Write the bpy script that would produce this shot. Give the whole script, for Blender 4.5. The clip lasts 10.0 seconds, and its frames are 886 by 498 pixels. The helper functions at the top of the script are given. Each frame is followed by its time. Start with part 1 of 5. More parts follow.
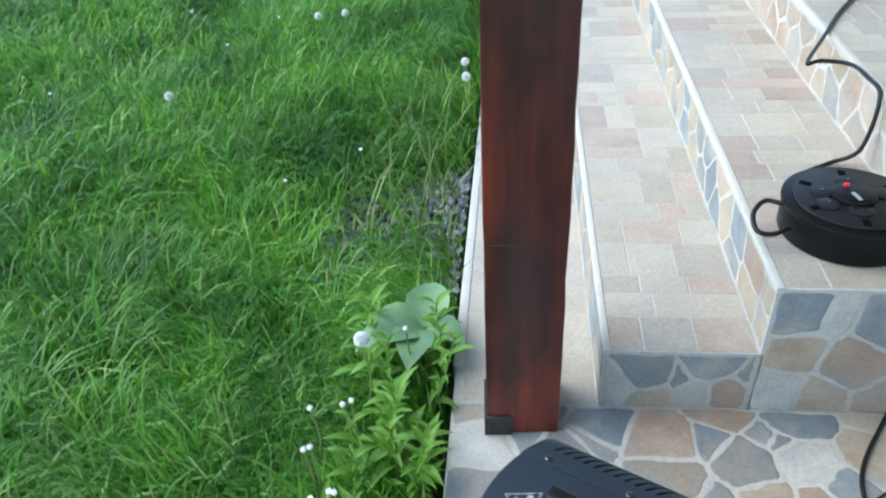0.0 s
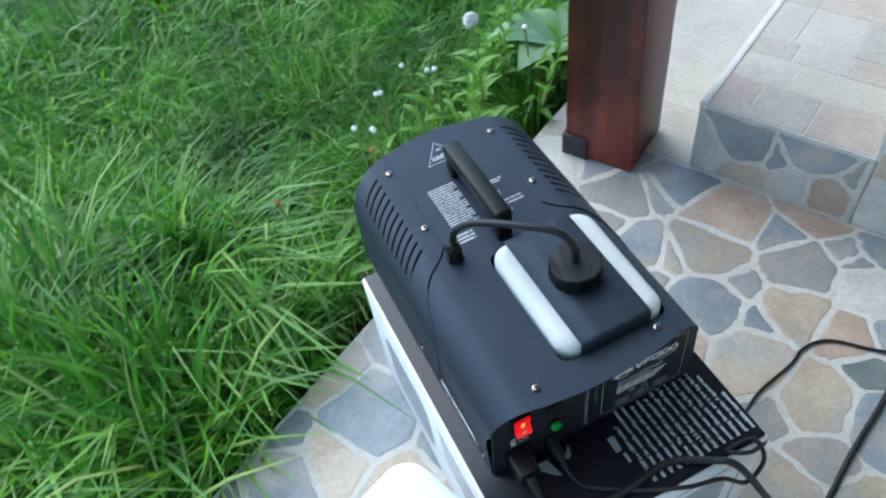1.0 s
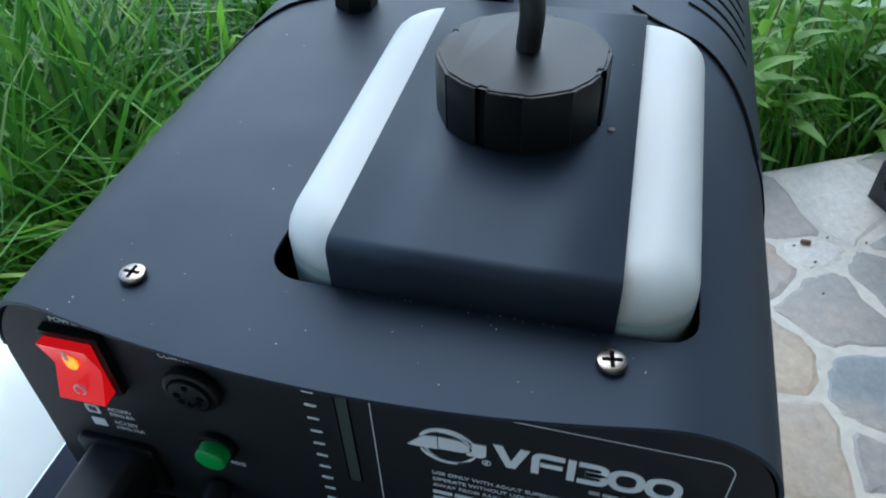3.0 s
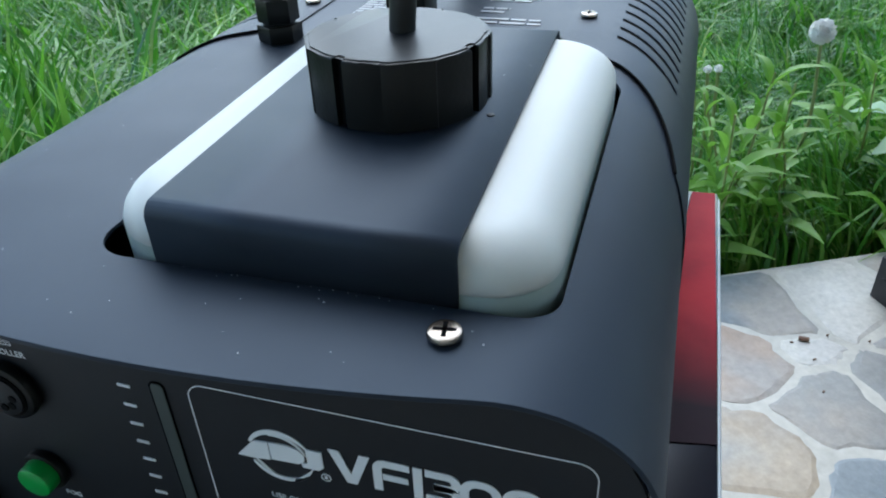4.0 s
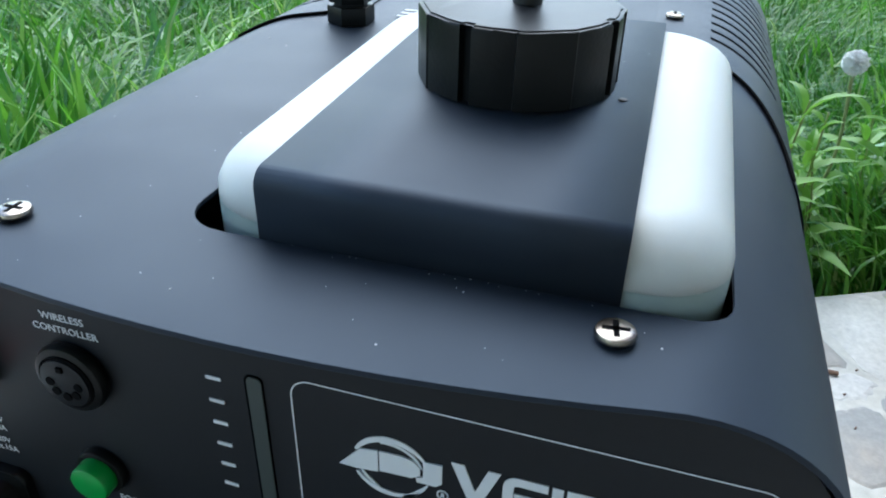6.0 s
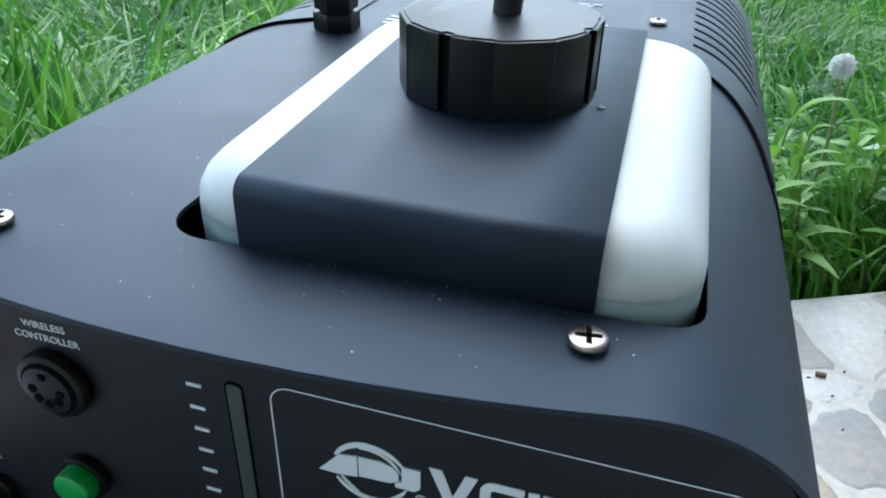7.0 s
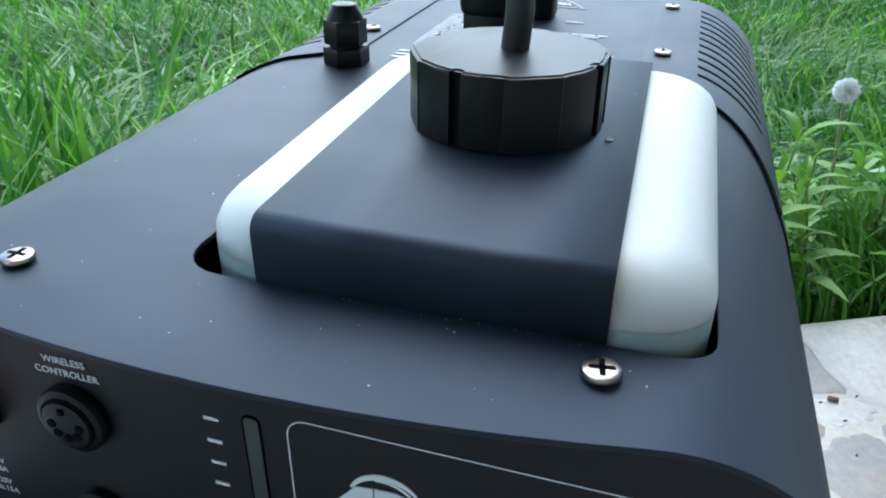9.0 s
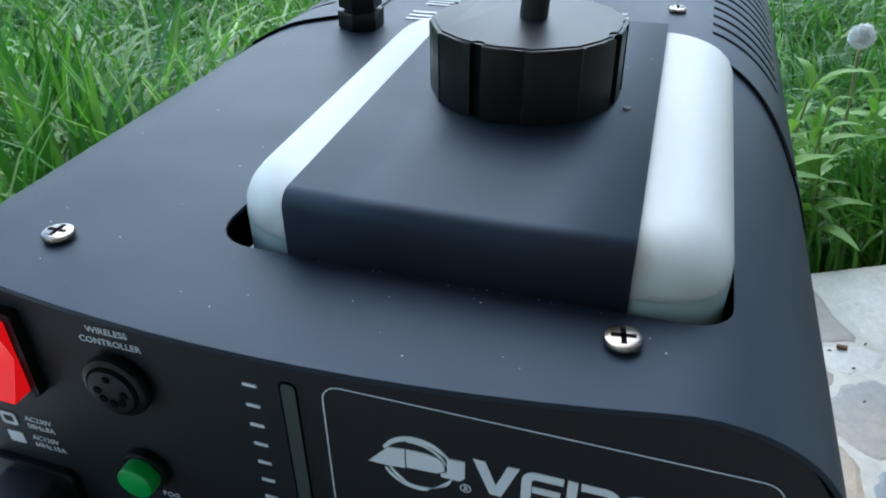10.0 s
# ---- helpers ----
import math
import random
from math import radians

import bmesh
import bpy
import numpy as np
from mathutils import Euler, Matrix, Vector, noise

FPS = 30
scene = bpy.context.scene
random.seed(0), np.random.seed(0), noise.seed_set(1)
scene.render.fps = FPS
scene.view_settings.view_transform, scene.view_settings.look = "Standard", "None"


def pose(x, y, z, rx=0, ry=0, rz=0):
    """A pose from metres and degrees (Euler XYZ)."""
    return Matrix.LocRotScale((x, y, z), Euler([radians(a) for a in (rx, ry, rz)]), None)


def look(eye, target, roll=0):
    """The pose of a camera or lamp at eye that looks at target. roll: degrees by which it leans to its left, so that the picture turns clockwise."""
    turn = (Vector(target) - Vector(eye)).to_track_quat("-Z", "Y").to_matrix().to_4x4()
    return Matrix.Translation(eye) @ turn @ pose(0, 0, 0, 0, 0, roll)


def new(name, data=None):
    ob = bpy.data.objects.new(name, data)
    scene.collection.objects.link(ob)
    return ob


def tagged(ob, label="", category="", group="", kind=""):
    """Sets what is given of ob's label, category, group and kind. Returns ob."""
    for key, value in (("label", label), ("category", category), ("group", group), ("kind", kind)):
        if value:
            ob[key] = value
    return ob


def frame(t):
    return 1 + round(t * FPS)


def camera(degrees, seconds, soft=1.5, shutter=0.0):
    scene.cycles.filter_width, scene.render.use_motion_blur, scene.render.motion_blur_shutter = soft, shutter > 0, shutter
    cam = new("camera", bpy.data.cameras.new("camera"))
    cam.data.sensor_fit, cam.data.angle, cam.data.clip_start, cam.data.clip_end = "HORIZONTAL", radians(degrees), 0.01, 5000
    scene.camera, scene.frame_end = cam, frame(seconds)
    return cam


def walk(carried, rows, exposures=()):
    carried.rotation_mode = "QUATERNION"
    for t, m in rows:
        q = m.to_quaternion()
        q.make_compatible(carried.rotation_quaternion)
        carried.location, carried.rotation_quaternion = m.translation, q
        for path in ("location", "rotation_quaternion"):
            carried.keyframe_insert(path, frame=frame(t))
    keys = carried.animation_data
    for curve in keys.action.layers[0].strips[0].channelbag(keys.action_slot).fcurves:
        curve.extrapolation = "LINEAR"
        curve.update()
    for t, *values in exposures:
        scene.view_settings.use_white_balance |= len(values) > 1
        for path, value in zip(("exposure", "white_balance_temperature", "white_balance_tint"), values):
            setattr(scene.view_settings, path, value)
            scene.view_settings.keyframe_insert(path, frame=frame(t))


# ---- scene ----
cam = camera(60.7, 10.0, soft=2.0, shutter=0.15)
PATH = [
    (0, (-0.51, 0.126, 1.174), (0.831, 1.044, 0.008), -3.4),
    (0.2, (-0.479, 0.019, 1.187), (0.7, 1.019, -0.083), -4.2),
    (0.4, (-0.439, -0.08, 1.169), (0.553, 1.015, -0.18), -5.4),
    (0.5, (-0.402, -0.115, 1.117), (0.513, 1.011, -0.26), -5.9),
    (0.7, (-0.314, -0.236, 1.086), (0.376, 0.979, -0.345), -9.4),
    (0.8, (-0.28, -0.269, 1.052), (0.337, 0.959, -0.402), -9.4),
    (1, (-0.249, -0.307, 1.061), (0.157, 0.914, -0.47), -10.1),
    (1.2, (-0.225, -0.347, 1.029), (-0.005, 0.896, -0.522), -10.4),
    (1.4, (-0.199, -0.366, 1.043), (-0.24, 0.826, -0.563), -10.8),
    (1.5, (-0.185, -0.353, 1.057), (-0.285, 0.788, -0.583), -9.5),
    (1.6, (-0.147, -0.35, 1.045), (-0.319, 0.789, -0.59), -10.1),
    (1.7, (-0.126, -0.326, 1.019), (-0.314, 0.795, -0.627), -8.1),
    (1.8, (-0.097, -0.294, 0.983), (-0.327, 0.815, -0.666), -7.3),
    (2, (-0.035, -0.228, 0.891), (-0.314, 0.876, -0.753), -5.5),
    (2.1, (-0.007, -0.216, 0.837), (-0.296, 0.901, -0.796), -4.3),
    (2.2, (0.02, -0.201, 0.783), (-0.295, 0.903, -0.855), -3.9),
    (2.3, (0.037, -0.19, 0.731), (-0.271, 0.962, -0.875), -2.8),
    (2.5, (0.065, -0.164, 0.639), (-0.269, 1.071, -0.899), -2.7),
    (2.7, (0.074, -0.13, 0.581), (-0.28, 1.185, -0.884), -2.4),
    (2.9, (0.069, -0.114, 0.554), (-0.312, 1.262, -0.847), -2.0),
    (3, (0.068, -0.112, 0.545), (-0.333, 1.296, -0.818), -2.1),
    (3.1, (0.07, -0.109, 0.54), (-0.34, 1.325, -0.793), -1.8),
    (3.2, (0.081, -0.108, 0.536), (-0.355, 1.351, -0.76), -2.3),
    (4.3, (0.118, -0.101, 0.483), (-0.414, 1.51, -0.577), -2.0),
    (4.5, (0.108, -0.098, 0.48), (-0.431, 1.514, -0.573), -1.9),
    (5, (0.087, -0.098, 0.472), (-0.458, 1.509, -0.586), -0.9),
    (5.5, (0.077, -0.101, 0.473), (-0.438, 1.52, -0.579), 0.6),
    (7, (0.081, -0.101, 0.477), (-0.398, 1.537, -0.565), 1.5),
    (7.5, (0.088, -0.101, 0.473), (-0.398, 1.544, -0.556), 1.1),
    (8, (0.089, -0.1, 0.475), (-0.406, 1.55, -0.542), 0.8),
    (8.5, (0.086, -0.103, 0.479), (-0.415, 1.55, -0.528), 0.6),
    (9, (0.08, -0.103, 0.48), (-0.427, 1.563, -0.504), 0.6),
    (9.5, (0.075, -0.101, 0.483), (-0.43, 1.533, -0.553), 0.4),
    (10, (0.077, -0.107, 0.488), (-0.431, 1.486, -0.609), -0.6),
]
walk(cam, [(t, look(eye, target, roll)) for t, eye, target, roll in PATH], exposures=[(t, stops, kelvin, 3) for t, stops, kelvin in ((0.0, 1.55, 6300), (0.5, 1.50, 6150), (1.0, 1.46, 6050), (1.4, 1.46, 6000), (1.8, 1.25, 5900), (2.2, 0.64, 5850), (2.6, 0.74, 5800), (2.9, 1.12, 5950), (3.2, 1.22, 6000), (4.3, 1.45, 6150), (5.5, 1.64, 6150), (7.5, 1.68, 6150), (9.5, 1.57, 6100), (10.0, 1.38, 6050))])

# ---- light ----
world = bpy.data.worlds.new("sky")
scene.world = world
world.use_nodes = True
wn = world.node_tree
sky = wn.nodes.new("ShaderNodeTexSky")
sky.sky_type = "NISHITA"
sky.sun_disc = False
sky.sun_elevation = radians(50)
sky.sun_rotation = radians(-25)
sky.dust_density = 0.5
wn.links.new(sky.outputs[0], wn.nodes["Background"].inputs[0])
wn.nodes["Background"].inputs[1].default_value = 0.15
sun_data = bpy.data.lights.new("sun", "SUN")
sun_data.energy = 1.5
sun_data.angle = radians(60)
sun_data.color = (0.97, 0.98, 1.0)
sun = new("sun", sun_data)
sun.matrix_world = look((-1.5, 4.0, 4.5), (0, 0, 0))

# ---- materials ----


def material(name, rough=0.5, metal=0.0, spec=0.5):
    m = bpy.data.materials.new(name)
    m.use_nodes = True
    b = m.node_tree.nodes["Principled BSDF"]
    b.inputs["Roughness"].default_value = rough
    b.inputs["Metallic"].default_value = metal
    b.inputs["Specular IOR Level"].default_value = spec
    return m, m.node_tree, b


def coords(nt, scale=(1, 1, 1)):
    tc = nt.nodes.new("ShaderNodeTexCoord")
    mp = nt.nodes.new("ShaderNodeMapping")
    mp.inputs["Scale"].default_value = scale
    nt.links.new(tc.outputs["Object"], mp.inputs[0])
    return mp.outputs[0]


def noise_tex(nt, vec, scale, detail=4, rough=0.55):
    n = nt.nodes.new("ShaderNodeTexNoise")
    n.inputs["Scale"].default_value = scale
    n.inputs["Detail"].default_value = detail
    n.inputs["Roughness"].default_value = rough
    nt.links.new(vec, n.inputs["Vector"])
    return n.outputs[0]


def ramp(nt, fac, stops):
    r = nt.nodes.new("ShaderNodeValToRGB")
    while len(r.color_ramp.elements) < len(stops):
        r.color_ramp.elements.new(0.5)
    for e, (p, c) in zip(r.color_ramp.elements, stops):
        e.position, e.color = p, (*c, 1)
    nt.links.new(fac, r.inputs[0])
    return r.outputs[0]


def mix(nt, a, b, fac, mode="MIX"):
    n = nt.nodes.new("ShaderNodeMix")
    n.data_type, n.blend_type = "RGBA", mode
    for value, slot in ((fac, n.inputs[0]), (a, n.inputs[6]), (b, n.inputs[7])):
        if isinstance(value, (int, float)):
            slot.default_value = value
        elif isinstance(value, tuple):
            slot.default_value = (*value, 1)
        else:
            nt.links.new(value, slot)
    return n.outputs[2]


def bump(nt, b, height, strength, distance=0.002):
    n = nt.nodes.new("ShaderNodeBump")
    n.inputs["Strength"].default_value = strength
    n.inputs["Distance"].default_value = distance
    nt.links.new(height, n.inputs["Height"])
    nt.links.new(n.outputs[0], b.inputs["Normal"])


def plain(name, colour, rough=0.5, metal=0.0, vary=0.12, grain=60, relief=0.0, spec=0.5):
    """A surface of one colour with a fine grain and larger clouding."""
    m, nt, b = material(name, rough, metal, spec)
    v = coords(nt)
    n = mix(nt, noise_tex(nt, v, grain, 5), noise_tex(nt, v, grain / 9, 3), 0.5)
    lo, hi = (tuple(min(1, c * k) for c in colour) for k in (1 - vary, 1 + vary))
    nt.links.new(ramp(nt, n, [(0.3, lo), (0.7, hi)]), b.inputs["Base Color"])
    if relief:
        bump(nt, b, noise_tex(nt, v, grain * 8, 3), relief, 0.0006)
    return m


def powder_coat():
    m, nt, b = material("black_powder_coat", 0.5, 0.0, 0.30)
    b.inputs["Specular Tint"].default_value = (0.58, 0.76, 1.0, 1)
    v = coords(nt)
    fine = noise_tex(nt, v, 5200, 2)
    cloud = noise_tex(nt, v, 9, 4)
    nt.links.new(ramp(nt, cloud, [(0.3, (0.0165, 0.0205, 0.0290)), (0.7, (0.0200, 0.0250, 0.0345))]), b.inputs["Base Color"])
    r = nt.nodes.new("ShaderNodeMapRange")
    r.inputs[3].default_value, r.inputs[4].default_value = 0.48, 0.60
    nt.links.new(noise_tex(nt, v, 30, 5), r.inputs[0])
    nt.links.new(r.outputs[0], b.inputs["Roughness"])
    bump(nt, b, fine, 0.20, 0.0002)
    return m


def stone(name, colours, rough=0.55, stain=None):
    """Slate or sandstone: two tones in clouds, veins, and a shift from piece to piece."""
    m, nt, b = material(name, rough)
    info = nt.nodes.new("ShaderNodeObjectInfo")
    tc = nt.nodes.new("ShaderNodeTexCoord")
    add = nt.nodes.new("ShaderNodeVectorMath")
    add.operation = "MULTIPLY_ADD"
    add.inputs[1].default_value = (1, 1, 1)
    off = nt.nodes.new("ShaderNodeVectorMath")
    off.operation = "SCALE"
    off.inputs[0].default_value = (7.0, 13.0, 5.0)
    nt.links.new(info.outputs["Random"], off.inputs["Scale"])
    nt.links.new(tc.outputs["Object"], add.inputs[0])
    nt.links.new(off.outputs[0], add.inputs[2])
    v = add.outputs[0]
    cloud = ramp(nt, noise_tex(nt, v, 11, 6, 0.6), [(0.3, colours[0]), (0.5, colours[1]), (0.72, colours[2])])
    fine = ramp(nt, noise_tex(nt, v, 120, 6, 0.7), [(0.25, (0.72, 0.72, 0.72)), (0.75, (1.2, 1.2, 1.2))])
    if stain:
        blot = ramp(nt, noise_tex(nt, v, 7.5, 3, 0.5), [(0.50, (0.0, 0.0, 0.0)), (0.66, (0.75, 0.75, 0.75))])
        cloud = mix(nt, cloud, stain, blot)
    base = mix(nt, cloud, fine, 0.8, "MULTIPLY")
    tone = nt.nodes.new("ShaderNodeMapRange")
    tone.inputs[3].default_value, tone.inputs[4].default_value = 0.86, 1.12
    nt.links.new(info.outputs["Random"], tone.inputs[0])
    hsv = nt.nodes.new("ShaderNodeHueSaturation")
    nt.links.new(tone.outputs[0], hsv.inputs["Value"])
    nt.links.new(base, hsv.inputs["Color"])
    nt.links.new(hsv.outputs[0], b.inputs["Base Color"])
    bump(nt, b, mix(nt, noise_tex(nt, v, 35, 6), noise_tex(nt, v, 160, 4), 0.4), 0.5, 0.003)
    return m


def wood_stain():
    m, nt, b = material("red_brown_stained_wood", 0.42)
    v = coords(nt, (30, 30, 1.6))
    grain = noise_tex(nt, v, 1.6, 8, 0.65)
    blot = noise_tex(nt, coords(nt, (1, 1, 0.5)), 7, 4)
    col = mix(nt, ramp(nt, grain, [(0.3, (0.055, 0.013, 0.009)), (0.7, (0.165, 0.029, 0.017))]),
              ramp(nt, blot, [(0.4, (0.30, 0.26, 0.26)), (0.62, (1.25, 1.0, 1.0))]), 0.85, "MULTIPLY")
    worn = noise_tex(nt, coords(nt, (1, 1, 0.35)), 4.5, 3)
    col = mix(nt, col, ramp(nt, worn, [(0.35, (0.75, 0.8, 0.85)), (0.55, (1.0, 1.0, 1.0)), (0.7, (1.35, 1.25, 1.1))]), 1.0, "MULTIPLY")
    nt.links.new(col, b.inputs["Base Color"])
    bump(nt, b, grain, 0.3, 0.002)
    return m


def leaf_material(name, stops, trans=0.35, rough=0.45):
    m, nt, b = material(name, rough, 0.0, 0.4)
    geo = nt.nodes.new("ShaderNodeNewGeometry")
    tc = nt.nodes.new("ShaderNodeTexCoord")
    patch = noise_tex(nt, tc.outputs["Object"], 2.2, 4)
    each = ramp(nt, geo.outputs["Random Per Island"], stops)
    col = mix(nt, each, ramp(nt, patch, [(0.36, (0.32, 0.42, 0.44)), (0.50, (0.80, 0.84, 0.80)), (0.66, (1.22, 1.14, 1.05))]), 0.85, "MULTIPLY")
    nt.links.new(col, b.inputs["Base Color"])
    tr = nt.nodes.new("ShaderNodeBsdfTranslucent")
    nt.links.new(col, tr.inputs[0])
    mx = nt.nodes.new("ShaderNodeMixShader")
    mx.inputs[0].default_value = trans
    nt.links.new(b.outputs[0], mx.inputs[1])
    nt.links.new(tr.outputs[0], mx.inputs[2])
    nt.links.new(mx.outputs[0], nt.nodes["Material Output"].inputs[0])
    return m


def milky_plastic(name, colour, rough, sss):
    m, nt, b = material(name, rough)
    v = coords(nt)
    nt.links.new(ramp(nt, noise_tex(nt, v, 14, 4), [(0.3, tuple(c * 0.95 for c in colour)), (0.7, colour)]), b.inputs["Base Color"])
    b.inputs["Subsurface Weight"].default_value = sss
    b.inputs["Subsurface Radius"].default_value = (0.04, 0.044, 0.046)
    b.inputs["Subsurface Scale"].default_value = 1.0 if sss > 0.9 else 0.5
    bump(nt, b, noise_tex(nt, v, 60, 3), 0.05, 0.002)
    return m


def red_print():
    m, nt, b = material("red_photo_print", 0.5, 0.0, 0.05)
    v = coords(nt)
    n = noise_tex(nt, v, 22, 4)
    sep = nt.nodes.new("ShaderNodeSeparateXYZ")
    nt.links.new(v, sep.inputs[0])
    fade = nt.nodes.new("ShaderNodeMapRange")
    fade.inputs[1].default_value, fade.inputs[2].default_value = 0.02, 0.10
    nt.links.new(sep.outputs[1], fade.inputs[0])
    red = ramp(nt, n, [(0.3, (0.30, 0.008, 0.02)), (0.5, (0.45, 0.015, 0.03)), (0.75, (0.55, 0.03, 0.04))])
    nt.links.new(mix(nt, (0.02, 0.008, 0.014), red, fade.outputs[0]), b.inputs["Base Color"])
    return m


def glowing(name, colour, strength, base):
    m, nt, b = material(name, 0.25)
    b.inputs["Base Color"].default_value = (*base, 1)
    b.inputs["Emission Color"].default_value = (*colour, 1)
    b.inputs["Emission Strength"].default_value = strength
    return m


COAT = powder_coat()
PANEL = plain("black_panel_paint", (0.0105, 0.0120, 0.0150), 0.5, vary=0.15, grain=300, relief=0.1, spec=0.3)
RUBBER = plain("black_rubber", (0.010, 0.010, 0.011), 0.45, vary=0.2, grain=120, spec=0.32)
CAP_PLASTIC = plain("black_cap_plastic", (0.006, 0.0065, 0.0065), 0.36, vary=0.25, grain=90, relief=0.15, spec=0.18)
CAP_TOP = plain("satin_cap_plastic", (0.009, 0.010, 0.012), 0.42, vary=0.2, grain=140, relief=0.08, spec=0.22)
# near-black: shade inside slots and holes put into colour; also the seam line
DARK = plain("dark_shade_and_seam", (0.0025, 0.0025, 0.003), 0.8, spec=0.05)
CHROME = plain("nickel_screw", (0.27, 0.235, 0.205), 0.26, 1.0, vary=0.2, grain=500)
INK = plain("white_ink", (0.62, 0.64, 0.66), 0.5, vary=0.05)
FAINT_INK = plain("faint_white_ink", (0.32, 0.33, 0.35), 0.5, vary=0.3, grain=400)
GREY_INK = plain("grey_ink", (0.30, 0.31, 0.33), 0.4, vary=0.3, grain=40)
LEVEL = plain("grey_level_window", (0.045, 0.056, 0.053), 0.4, vary=0.15)
TANK = milky_plastic("milky_tank_plastic", (0.49, 0.505, 0.49), 0.55, 0.6)
JUG = milky_plastic("white_canister_plastic", (0.83, 0.85, 0.82), 0.45, 1.0)
JUG_CAP = milky_plastic("white_cap_plastic", (0.84, 0.84, 0.80), 0.45, 0.3)
TANK_RIM = milky_plastic("grey_tank_rim", (0.30, 0.37, 0.36), 0.4, 0.3)
GREEN = plain("green_button_plastic", (0.012, 0.30, 0.05), 0.35, vary=0.1)
RED_LIT = glowing("lit_red_switch", (1.0, 0.006, 0.010), 0.2, (0.55, 0.006, 0.010))
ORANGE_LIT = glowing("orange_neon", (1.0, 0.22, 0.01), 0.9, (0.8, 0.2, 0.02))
RED_PLASTIC = plain("red_button_plastic", (0.6, 0.03, 0.04), 0.4)
CARD_BLACK = plain("glossy_black_print", (0.010, 0.010, 0.016), 0.2, vary=0.3, grain=25, spec=0.24)
CARD_WHITE = plain("white_coated_card", (0.72, 0.74, 0.77), 0.38, vary=0.05, grain=30)
RED_PRINT = red_print()
POST_WOOD = wood_stain()
CRUMB = plain("brown_dry_husk", (0.16, 0.09, 0.06), 0.8, vary=0.4, grain=300)
IRON = plain("dark_iron_bracket", (0.045, 0.042, 0.045), 0.6, 0.4, vary=0.4, grain=70)
GROUT = plain("pale_grout", (0.45, 0.425, 0.38), 0.85, vary=0.22, grain=90, relief=0.4)
TRIM = plain("white_tile_trim", (0.56, 0.535, 0.485), 0.45, vary=0.1, grain=50)
STONES = {
    "b": stone("blue_grey_slate", [(0.167, 0.188, 0.202), (0.216, 0.240, 0.258), (0.271, 0.286, 0.289)], stain=(0.392, 0.335, 0.278)),
    "g": stone("grey_slate", [(0.193, 0.196, 0.196), (0.257, 0.257, 0.249), (0.314, 0.293, 0.267)], stain=(0.383, 0.313, 0.252)),
    "d": stone("dark_green_slate", [(0.111, 0.133, 0.133), (0.162, 0.184, 0.178), (0.222, 0.236, 0.222)]),
    "t": stone("tan_sandstone", [(0.331, 0.256, 0.185), (0.397, 0.321, 0.240), (0.446, 0.371, 0.286)], stain=(0.313, 0.313, 0.304)),
    "y": stone("yellow_sandstone", [(0.365, 0.287, 0.191), (0.435, 0.357, 0.270), (0.452, 0.409, 0.339)]),
    "c": stone("pale_cream_stone", [(0.409, 0.383, 0.339), (0.496, 0.470, 0.426), (0.548, 0.522, 0.479)], stain=(0.400, 0.383, 0.365)),
    "p": stone("pink_brown_sandstone", [(0.314, 0.226, 0.170), (0.397, 0.295, 0.226), (0.446, 0.352, 0.275)], stain=(0.348, 0.335, 0.318)),
}
TILES = [
    stone("cream_tile", [(0.400, 0.344, 0.270), (0.435, 0.383, 0.306), (0.461, 0.413, 0.339)], 0.5),
    stone("grey_tile", [(0.383, 0.335, 0.274), (0.418, 0.370, 0.309), (0.452, 0.405, 0.344)], 0.5),
    stone("pink_tile", [(0.374, 0.287, 0.231), (0.409, 0.326, 0.265), (0.444, 0.374, 0.309)], 0.5),
]
SOIL = plain("dark_soil_and_thatch", (0.045, 0.072, 0.020), 0.95, vary=0.5, grain=30, relief=0.6)
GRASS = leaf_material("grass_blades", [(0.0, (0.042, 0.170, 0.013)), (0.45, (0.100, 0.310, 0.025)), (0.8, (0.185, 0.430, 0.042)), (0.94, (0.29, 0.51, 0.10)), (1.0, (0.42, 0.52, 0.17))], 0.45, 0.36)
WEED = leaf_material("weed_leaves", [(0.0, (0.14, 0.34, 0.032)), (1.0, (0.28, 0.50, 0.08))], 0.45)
BROAD = leaf_material("broad_pale_leaf", [(0.0, (0.25, 0.42, 0.20)), (1.0, (0.29, 0.46, 0.23))], 0.25)
STEM = plain("pale_stem", (0.22, 0.27, 0.09), 0.6, vary=0.3)
THATCH = plain("dry_straw", (0.30, 0.27, 0.13), 0.8, vary=0.3)
FLUFF = plain("white_seed_fluff", (0.93, 0.93, 0.89), 0.9, vary=0.04)
ORANGE_PETAL = plain("withered_orange_petal", (0.50, 0.17, 0.06), 0.8, vary=0.3)
GRAVEL = stone("grey_gravel", [(0.14, 0.15, 0.15), (0.26, 0.27, 0.275), (0.42, 0.43, 0.43)], 0.8)
WALL = plain("cream_unseen_wall", (0.55, 0.52, 0.46), 0.9, vary=0.08, grain=20, relief=0.3)
# pale tone of the added ceiling, chosen for the light it throws back
CEIL = plain("pale_unseen_ceiling", (0.42, 0.35, 0.27), 0.6, vary=0.2, grain=12)

# ---- mesh helpers ----


def thing(name, m, label, category, group="", kind=""):
    ob = new(name)
    ob.empty_display_size = 0.05
    ob.matrix_basis = m
    return tagged(ob, label, category, group, kind)


def root_of(ob):
    while ob.parent:
        ob = ob.parent
    return ob


def mesh_of(name, bm, mat, smooth=True):
    me = bpy.data.meshes.new(name)
    bmesh.ops.recalc_face_normals(bm, faces=bm.faces)
    bm.to_mesh(me)
    bm.free()
    me.materials.append(mat)
    if smooth:
        me.shade_smooth()
        me.set_sharp_from_angle(angle=radians(35))
    return me


